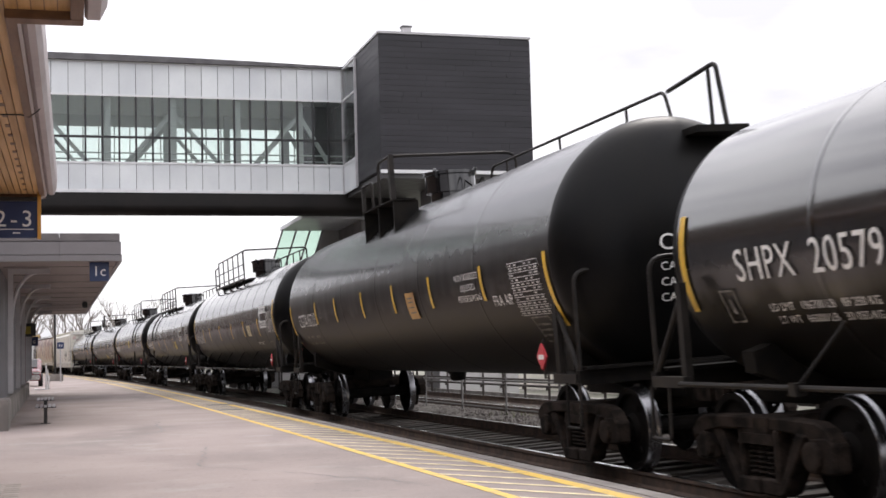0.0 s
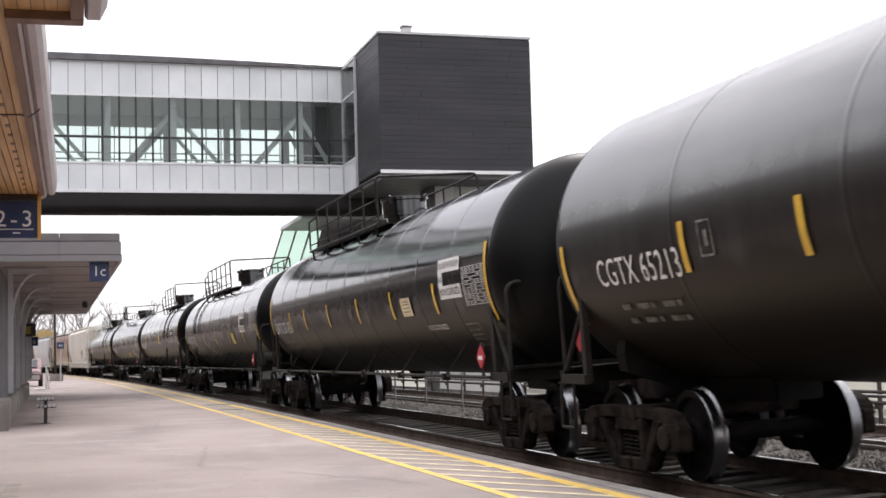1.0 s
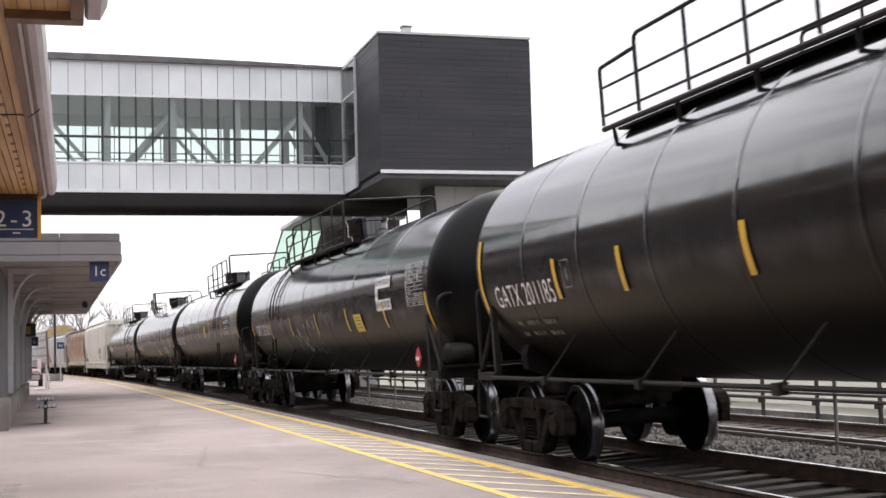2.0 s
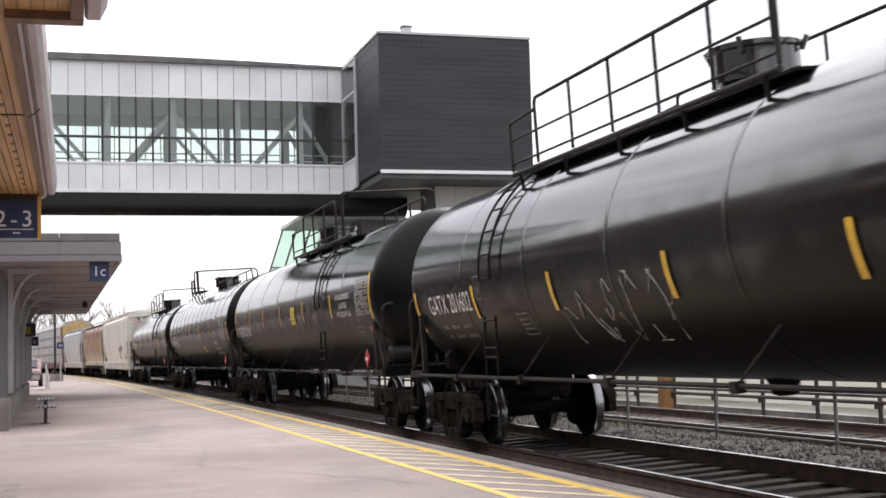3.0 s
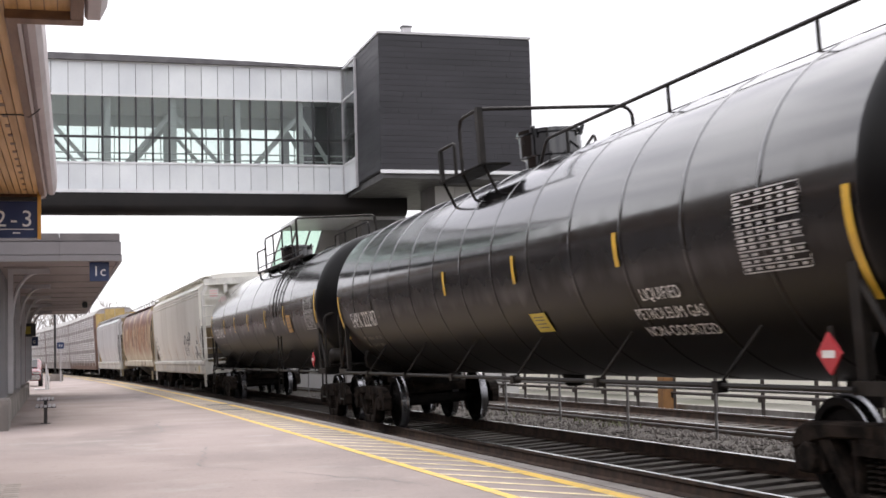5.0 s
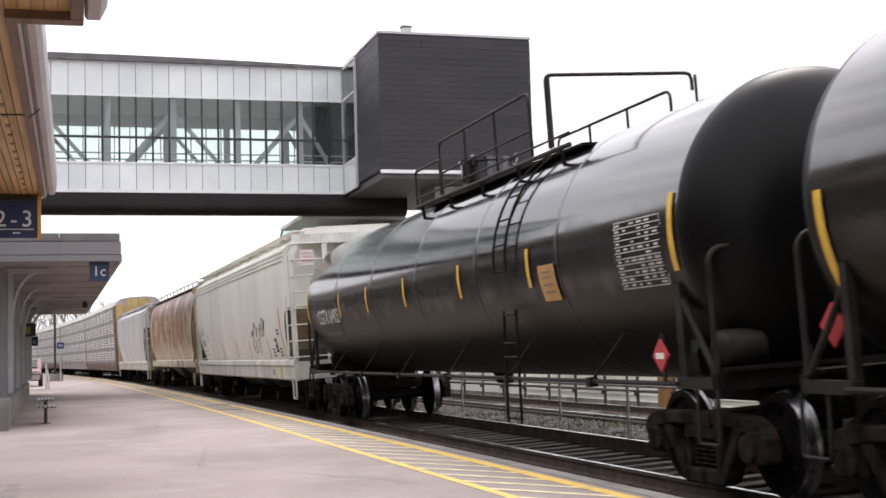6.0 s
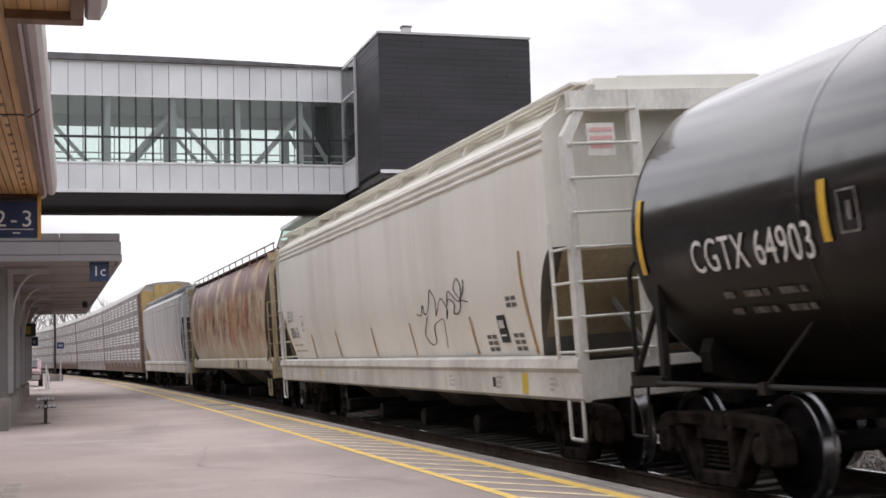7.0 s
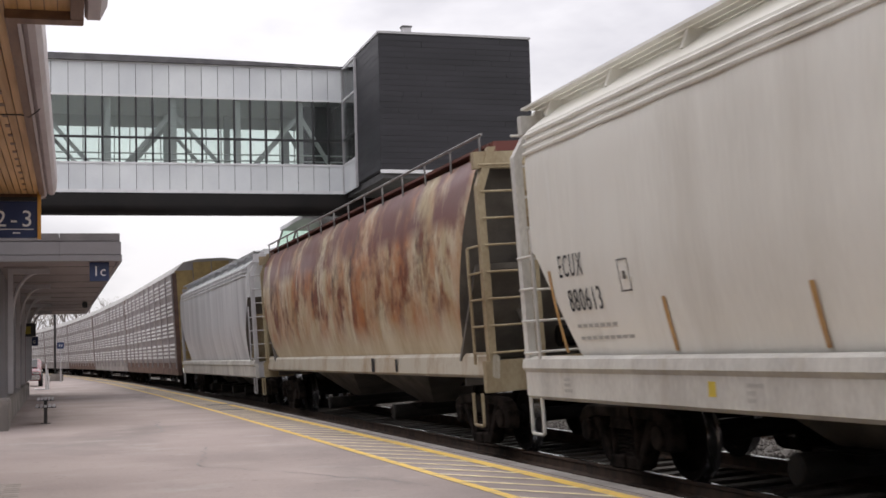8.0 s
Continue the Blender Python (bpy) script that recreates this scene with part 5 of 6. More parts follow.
    small = [(dx + 0.043 * q, dy, 0.030, 0.062) for dy in (0.09, -0.07) for dx, nq in ((-0.62, 4), (-0.28, 6), (0.02, 2), (0.28, 6), (0.58, 2)) for q in range(nq)]
    if o.get("bars", True):
        part("small_stencil", wrap(rects(small), half - o.get("mark_y", 1.55), o.get("mark_a", -0.16) - 0.30, R + 0.017), FADED, car)["kind"] = "stuff"
    part("stencil_box", wrap(rects([(-0.11, 0, 0.02, 0.3), (0.11, 0, 0.02, 0.3), (0, 0.15, 0.24, 0.02), (0, -0.15, 0.24, 0.02), (0.02, 0, 0.06, 0.14)]), o.get("box_y", half - 2.9), o.get("box_a", o.get("mark_a", -0.16) + 0.12), R + 0.017), FADED, car)
    # data panel near the other end
    pw, ph = o.get("panel", (1.0, 0.66))
    part("data_panel", wrap(rects(table_bars(6, 11, pw, ph, rng)), -half + o.get("panel_y", 0.6), o.get("panel_a", 0.05), R + 0.017), STENCIL, car, "white stencilled inspection table")["kind"] = "stuff"
    for it in o.get("extra", ()):
        kind, y, a = it[0], it[1], it[2]
        if kind == "text":
            for q, line in enumerate(it[3].split("/")):
                part("lettering", wrap(letters(line, it[4], 1.05), y, a - q * it[4] * 1.15 / R, R + 0.017), WHITE, car)
        elif kind == "sign":
            part("sticker", wrap(patch(it[3], it[4], 1, 5), y, a, R + 0.017), it[5], car)
            part("sticker_print", wrap(rects([(0, it[4] * q, it[3] * 0.6, it[4] * 0.05) for q in (-0.25, -0.05, 0.15, 0.3)]), y, a, R + 0.02), FADED, car)["kind"] = "stuff"
        elif kind == "frame":
            w, h = it[3], it[4]
            part("stencil_frame", wrap(rects([(-w / 2, 0, 0.022, h), (w / 2, 0, 0.022, h), (0, h / 2, w, 0.022), (0, -h / 2, w, 0.022)] + [(w * (0.11 * k - 0.33), h * q, w * 0.08, 0.03) for q in (-0.22, 0.0, 0.22) for k in range(7)]), y, a, R + 0.017), FADED, car)["kind"] = "stuff"
        elif kind == "bigc":
            part("emblem", wrap(rects([(0.0, 0.21, 1.0, 0.19), (-0.40, 0.02, 0.2, 0.19), (0.0, -0.17, 1.0, 0.19)]), y, a, R + 0.017), WHITE, car, "white notice block, bracket-shaped")
            for words, dx, dy, sz in (("LIQUEFIED PETROLEUM", 0.0, 0.21, 0.12), ("GAS", -0.40, 0.02, 0.1), ("NON ODORIZED", 0.0, -0.17, 0.14)):
                bm = letters(words, sz)
                wide = max(v.co.x for v in bm.verts)
                for v in bm.verts:
                    v.co.x = v.co.x * min(1.0, (0.46 if dx == 0 else 0.09) / wide) + dx
                    v.co.y += dy
                part("lettering", wrap(bm, y, a, R + 0.02), DARK, car)
        elif kind == "scrawl":
            rg = random.Random(7)
            for q in range(it[3]):
                pts, px, py = [], -it[4] / 2 + q * it[4] / it[3], rg.uniform(-0.2, 0.2)
                for _ in range(6):
                    pts.append((px, py))
                    px, py = px + rg.uniform(-0.18, 0.25), max(-0.4, min(0.4, py + rg.uniform(-0.45, 0.45)))
                P = bend([(u, w, 0) for u, w in pts], 0.15, 4)
                P = [Vector((-(R + 0.004) * math.cos(a + p.y / R), y - p.x, Z + (R + 0.004) * math.sin(a + p.y / R))) for p in P]
                part("chalk_scrawl", tube(P, 0.007, seg=4), CHALK, car)
    if o.get("head"):
        for line, size, down in ((o["head"], 0.26, 0.0), ("CAPY", 0.13, 0.26), ("CAPY", 0.13, 0.43), ("CAPY", 0.13, 0.60)):
            bm = letters(line, size, 1.05)
            left = -0.45 - min(v.co.x for v in bm.verts)
            for v in bm.verts:
                x, z = v.co.x + left, v.co.y - down
                v.co = Vector((x, -L - head * math.sqrt(max(0.05, 1 - (x * x + z * z) / R ** 2)) - 0.02, z + Z))
            part("head_lettering", bm, WHITE, car)
    # hazard placard on its bracket at the near lower end
    if o.get("placard", True):
        yp = -half + 0.35
        pl = part("placard_holder", box(-1.475, -1.455, yp - 0.025, yp + 0.025, 1.05, 1.5), PIPE, car)
        dm = prism([(yp - 0.155, 1.3), (yp, 1.455), (yp + 0.155, 1.3), (yp, 1.145)], "x", -1.50, -1.478)
        part("placard", dm, RED, pl, "red diamond hazard placard")
        part("placard_band", box(-1.506, -1.501, yp - 0.08, yp + 0.08, 1.27, 1.325), WHITE, pl)
        if o.get("placard2"):
            dm = prism([(L + 0.1 - 0.17, 1.5), (L + 0.1, 1.67), (L + 0.1 + 0.17, 1.5), (L + 0.1, 1.33)], "x", -1.30, -1.28)
            part("placard", dm, RED, pl, "red diamond hazard placard")
    MOVERS.append((car, centre))
    return car


def half_width(z, style):
    """Half the body's width at height z."""
    if style == "barrel":
        t = (z - 2.55) / 1.45
        return 1.5 - 0.26 * abs(t) ** 2.4
    t, low = max(0.0, (z - 3.45) / 0.5), max(0.0, (2.35 - z) / 1.05)
    return 1.60 - 0.05 * t - 0.17 * low ** 1.5


def hopper_car(centre, half, style, paint, sill_paint, o):
    """half: from the middle to the side sill's end."""
    car = thing("hopper_car", o["label"], "hopper car", group="hopper cars of the freight train")
    zb, zt, zr = 1.30, o.get("top", 3.86), o.get("roof", 4.12)
    nz = 14
    body = half - o.get("setback", 0.55)
    bm = bmesh.new()
    rows = []
    nb = int(body * 2 / 0.12)
    for i in range(nb + 1):
        y = -body + 2 * body * i / nb
        e = (body - abs(y))
        cut = o.get("cut", 0.85)
        z0 = zb + (1 - min(1.0, e / cut) ** o.get("curve", 1.5)) * o.get("rise", 1.2)
        wob = o.get("wob", 0.006) * math.sin(y * 4.1) if style != "barrel" else 0.0
        row = []
        for k in range(nz + 1):
            z = z0 + (zt - z0) * k / nz
            row.append((-(half_width(z, style) + wob), z))
        left = row
        prof = left + [(-1.18, zr), (-0.4, zr + 0.06), (0.4, zr + 0.06), (1.18, zr)] + [(-x, z) for x, z in reversed(left)]
        rows.append([bm.verts.new((x, y, z)) for x, z in prof])
    for A, B in zip(rows, rows[1:]):
        m = len(A)
        for k in range(m):
            f = bm.faces.new((A[k], B[k], B[(k + 1) % m], A[(k + 1) % m]))
            # the underside gets the dark tone, its shade painted in
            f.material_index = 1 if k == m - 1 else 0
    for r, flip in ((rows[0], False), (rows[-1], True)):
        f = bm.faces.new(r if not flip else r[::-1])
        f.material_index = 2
    bmesh.ops.recalc_face_normals(bm, faces=bm.faces[:])
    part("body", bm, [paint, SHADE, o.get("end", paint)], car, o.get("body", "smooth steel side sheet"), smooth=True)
    # side sill
    for sx in (-1, 1):
        prof = [(sx * 1.50, zb + 0.01), (sx * 1.60, zb - 0.02), (sx * 1.615, 1.18), (sx * 1.575, 1.13), (sx * 1.575, 0.86), (sx * 1.53, 0.82), (sx * 1.48, 0.82), (sx * 1.48, zb)]
        if style == "barrel":
            prof = [(sx * 1.36, zb + 0.05), (sx * 1.40, zb), (sx * 1.42, 1.06), (sx * 1.38, 1.02), (sx * 1.32, 1.02), (sx * 1.30, zb)]
        bm = prism(prof, "y", -half, half)
        bmesh.ops.recalc_face_normals(bm, faces=bm.faces[:])
        part("side_sill", bm, o.get("sill", sill_paint), car)
        if style != "barrel":
            for z in (3.60, 3.70, 3.80):
                part("top_rib", tube([(sx * (half_width(z, style) + 0.012), -body, z), (sx * (half_width(z, style) + 0.012), body, z)], 0.025, seg=6), paint, car)
    # hopper bays below
    nbay = o.get("bays", 3)
    for i in range(nbay):
        y = (i - (nbay - 1) / 2) * (half * 2 - 7.2) / nbay
        w = (half * 2 - 7.2) / nbay * 0.5
        bm = bmesh.new()
        top = [bm.verts.new((sx * 1.3, y + sy * w, 1.3)) for sx, sy in ((-1, -1), (1, -1), (1, 1), (-1, 1))]
        bot = [bm.verts.new((sx * 0.5, y + sy * 0.35, 0.45)) for sx, sy in ((-1, -1), (1, -1), (1, 1), (-1, 1))]
        for k in range(4):
            bm.faces.new((top[k], bot[k], bot[(k + 1) % 4], top[(k + 1) % 4]))
        bm.faces.new(bot)
        bm.faces.new(top[::-1])
        bmesh.ops.recalc_face_normals(bm, faces=bm.faces[:])
        # bays coloured dark for the shade below the body
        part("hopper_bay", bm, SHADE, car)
        part("outlet_gate", box(-0.75, 0.75, y - 0.4, y + 0.4, 0.36, 0.46, bevel=0.02), IRON, car)
        part("outlet_pipe", lathe([(-1.15, 0.12), (-1.13, 0.14), (-0.7, 0.12), (0.7, 0.12), (1.13, 0.14), (1.15, 0.12)], "x", 14, centre=(0, y, 0.34)), PIPE, car, smooth=True)
    part("centre_sill", box(-0.25, 0.25, -half - 0.2, half + 0.2, 0.75, 1.1), IRON, car)
    # roof hatches and running boards
    part("hatch_cover", box(-0.32, 0.32, -body + 0.4, body - 0.4, zr + 0.06, zr + 0.16, bevel=0.03), sill_paint, car)
    if o.get("board", True):
        for sx in (-1, 1):
            for q in range(5):
                xs = sx * (0.90 + 0.115 * q)
                part("board_slat", box(xs - 0.046, xs + 0.046, -half + 0.05, half - 0.05, zr + 0.07, zr + 0.10), paint, car)
            for y in np.linspace(-half + 0.7, half - 0.7, 11):
                part("board_bracket", prism([(sx * 0.9, zr + 0.07), (sx * 1.28, zr + 0.07), (sx * 1.36, zr - 0.10), (sx * 1.3, zr - 0.13), (sx * 1.1, zr)], "y", float(y) - 0.03, float(y) + 0.03), paint, car)
        part("roof_end_board", box(-0.86, 0.86, -half + 0.05, -half + 0.6, zr + 0.12, zr + 0.16), paint, car)
        part("roof_end_board", box(-0.86, 0.86, half - 0.6, half - 0.05, zr + 0.12, zr + 0.16), paint, car)
    else:
        for sx in (-1, 1):
            part("roof_rail", tube([(sx * 1.22, -half + 0.3, zr + 0.27), (sx * 1.22, half - 0.3, zr + 0.27)], 0.020, seg=6), FENCE, car)
            part("running_board", box(min(sx * 0.6, sx * 1.2), max(sx * 0.6, sx * 1.2), -half + 0.2, half - 0.2, zr + 0.08, zr + 0.12), MAROON, car)
            for y in np.linspace(-half + 0.4, half - 0.4, 14):
                part("roof_rail_post", tube([(sx * 1.22, float(y), zr - 0.12), (sx * 1.22, float(y), zr + 0.27)], 0.016, seg=6), FENCE, car)
    for sy in (-1, 1):
        part("roof_end_plate", box(-1.15, 1.15, min(sy * (half - 0.6), sy * (half - 0.05)), max(sy * (half - 0.6), sy * (half - 0.05)), zr, zr + 0.14, bevel=0.01), paint, car)
    # ends: posts, cross beams, ladders
    for sy in (-1, 1):
        ye, yi = sy * half, sy * (half - 0.5)
        for sx in (-1, 1):
            xw = 1.40 if style == "barrel" else 1.53
            part("corner_post", prism([(sx * (xw - 0.06), 1.2), (sx * (xw + 0.04), 1.2), (sx * (xw + 0.04), zt - 0.22), (sx * 1.24, zr + 0.06), (sx * 1.14, zr + 0.06), (sx * (xw - 0.06), zt - 0.27)], "y", min(ye, ye - sy * 0.13), max(ye, ye - sy * 0.13)), sill_paint, car)
            part("inner_post", box(sx * 0.72 - 0.06, sx * 0.72 + 0.06, min(ye, ye - sy * 0.12), max(ye, ye - sy * 0.12), 1.2, zr), sill_paint, car)
            for z in np.linspace(1.35, zt + 0.05, 8):
                part("ladder_rung", tube([(sx * xw, ye + sy * 0.03, float(z)), (sx * 0.72, ye + sy * 0.03, float(z))], 0.016, seg=6), sill_paint, car)
                if z < 2.8:
                    part("side_ladder_rung", tube([(sx * (xw + 0.06), ye - sy * 0.05, float(z)), (sx * (xw + 0.06), ye - sy * 0.52, float(z))], 0.016, seg=6), sill_paint, car)
            part("side_ladder_rail", tube([(sx * (xw + 0.06), ye - sy * 0.54, 1.2), (sx * (xw + 0.06), ye - sy * 0.54, 2.75)], 0.022, seg=6), sill_paint, car)
            part("sill_step", tube(bend([(sx * 1.56, ye - sy * 0.05, 0.84), (sx * 1.56, ye - sy * 0.05, 0.42), (sx * 1.56, ye - sy * 0.42, 0.42), (sx * 1.56, ye - sy * 0.42, 0.84)], 0.05), 0.022), sill_paint, car)
        part("end_sill", box(-1.5, 1.5, min(ye, ye - sy * 0.14), max(ye, ye - sy * 0.14), 0.84, 1.25, bevel=0.01), sill_paint, car)
        part("end_beam", box(-1.45, 1.45, min(ye - sy * 0.02, ye - sy * 0.14), max(ye - sy * 0.02, ye - sy * 0.14), zr - 0.22, zr), sill_paint, car)
        # recessed end parts in SHADE have their shade painted in
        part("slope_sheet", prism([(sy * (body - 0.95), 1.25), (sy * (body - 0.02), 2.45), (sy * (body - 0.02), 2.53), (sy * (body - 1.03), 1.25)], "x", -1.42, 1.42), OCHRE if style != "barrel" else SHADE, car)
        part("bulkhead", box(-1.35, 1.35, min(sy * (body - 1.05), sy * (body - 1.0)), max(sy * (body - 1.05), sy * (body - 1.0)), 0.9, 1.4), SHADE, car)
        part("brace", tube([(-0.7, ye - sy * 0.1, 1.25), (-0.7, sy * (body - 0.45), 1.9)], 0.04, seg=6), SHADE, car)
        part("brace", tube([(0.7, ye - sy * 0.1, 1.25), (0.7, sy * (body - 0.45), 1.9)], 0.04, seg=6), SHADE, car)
        part("brake_cylinder", lathe([(-0.3, 0.05), (-0.28, 0.15), (0.28, 0.15), (0.3, 0.05)], "x", 16, centre=(0.1, sy * (half - 0.7), 1.5)), IRON, car, smooth=True)
        coupler(car, sy * (half - 0.05), sy)
        bogie(car, sy * (half - 1.55))
    if o.get("notice"):
        ye = -half - 0.012
        pl = part("notice_plate", box(-1.30, -0.98, ye - 0.01, ye, zt - 0.45, zt - 0.1), HOPPERSILL, car)
        for q in range(3):
            part("notice_bar", box(-1.27, -1.01, ye - 0.016, ye - 0.011, zt - 0.19 - q * 0.09, zt - 0.15 - q * 0.09), PALERED, pl)
    for bm, m, nm in o.get("marks", lambda: ())():
        ob = part(nm, bm, m, car)
        if nm == "small_stencil":
            ob["kind"] = "stuff"
    MOVERS.append((car, centre))
    return car


def flat_side(bm, y0, z0, x=None, lift=0.010):
    """Lays a flat mesh (x to the right, y up) on the near side sheet, or on the plane x."""
    for v in bm.verts:
        z = z0 + v.co.y
        v.co = Vector((-(half_width(z, "smooth") + lift) if x is None else x, y0 - v.co.x, z))
    return bm


def tape(w, h, n=8):
    return patch(w, h, 1, n)


def autorack_car(centre, half, door, frame_mat):
    car = thing("autorack_car", "tall enclosed car carrier with slotted galvanised side panels", "car carrier", group="car carriers of the freight train")
    w, z0, z1 = 1.55, 1.0, 4.88
    bm = prism([(-w, z0), (-w, z1), (-1.1, z1 + 0.42), (-0.5, z1 + 0.52), (0.5, z1 + 0.52), (1.1, z1 + 0.42), (w, z1), (w, z0)], "y", -half + 0.1, half - 0.1)
    bmesh.ops.recalc_face_normals(bm, faces=bm.faces[:])
    part("body", bm, RACK, car)
    rf = prism([(-w - 0.03, z1 - 0.12), (-w - 0.03, z1 + 0.02), (-1.12, z1 + 0.45), (-0.5, z1 + 0.55), (0.5, z1 + 0.55), (1.12, z1 + 0.45), (w + 0.03, z1 + 0.02), (w + 0.03, z1 - 0.12), (w, z1 - 0.12), (w, z1), (1.1, z1 + 0.42), (-1.1, z1 + 0.42), (-w, z1), (-w, z1 - 0.12)], "y", -half + 0.05, half - 0.05)
    part("roof", rf, RACKROOF, car, "curved galvanised roof")
    n = 10
    pw = (half * 2 - 0.5) / n
    pm = mesh_of(box(-0.02, 0.02, 0, pw - 0.1, z0 + 0.25, z1 - 0.12), "side_panel", RACK)
    for sx in (-1, 1):
        # short pale louvres in close rows, four bands of them up each panel, standing in for light at the slots
        V, F = [], []
        for i in range(n):
            for band in range(4):
                for r in range(4):
                    z = z0 + 0.42 + band * 0.88 + r * 0.165
                    for q in range(3):
                        ya = -half + 0.36 + i * pw + q * (pw - 0.16) / 3
                        yb, k, xo = ya + (pw - 0.16) / 3 - 0.2, len(V), sx * (w + 0.05)
                        V += [(xo, y, h) if not d else (xo + sx * d, y, h) for y in (ya, yb) for d, h in ((0, z + 0.10), (0.05, z + 0.012), (0, z))]
                        F += [(k, k + 3, k + 4, k + 1), (k + 1, k + 4, k + 5, k + 2), (k, k + 1, k + 2), (k + 3, k + 5, k + 4)]
        me = bpy.data.meshes.new("louvre_work")
        me.from_pydata(V, [], F)
        me.materials.append(LOUVRE)
        lv = new("louvre_work", me)
        lv.parent = car
        lv["kind"] = "stuff"
        for i in range(n):
            share("side_panel", pm, car, pose(sx * (w + 0.03), -half + 0.3 + i * pw, 0))
            part("panel_post", box(min(sx * w, sx * (w + 0.11)), max(sx * w, sx * (w + 0.11)), -half + 0.18 + i * pw, -half + 0.29 + i * pw, z0, z1), RACK, car)
        part("side_sill", box(min(sx * 1.45, sx * (w + 0.05)), max(sx * 1.45, sx * (w + 0.05)), -half, half, 0.72, z0 + 0.22), frame_mat, car)
        for sy in (-1, 1):
            part("corner_post", box(min(sx * (w - 0.1), sx * (w + 0.06)), max(sx * (w - 0.1), sx * (w + 0.06)), min(sy * half, sy * (half - 0.22)), max(sy * half, sy * (half - 0.22)), 0.8, z1), frame_mat, car)
    for sy in (-1, 1):
        for k in range(4):
            xa, xb = -1.5 + k * 0.76, -1.5 + k * 0.76 + 0.72
            zz = z1 + (0.42 if k in (1, 2) else 0.1)
            part("end_door_leaf", box(xa, xb, min(sy * (half - 0.1), sy * (half - 0.02)), max(sy * (half - 0.1), sy * (half - 0.02)), z0, zz), door, car)
        coupler(car, sy * (half - 0.1), sy)
        bogie(car, sy * (half - 2.6), spin=False)
    MOVERS.append((car, centre))


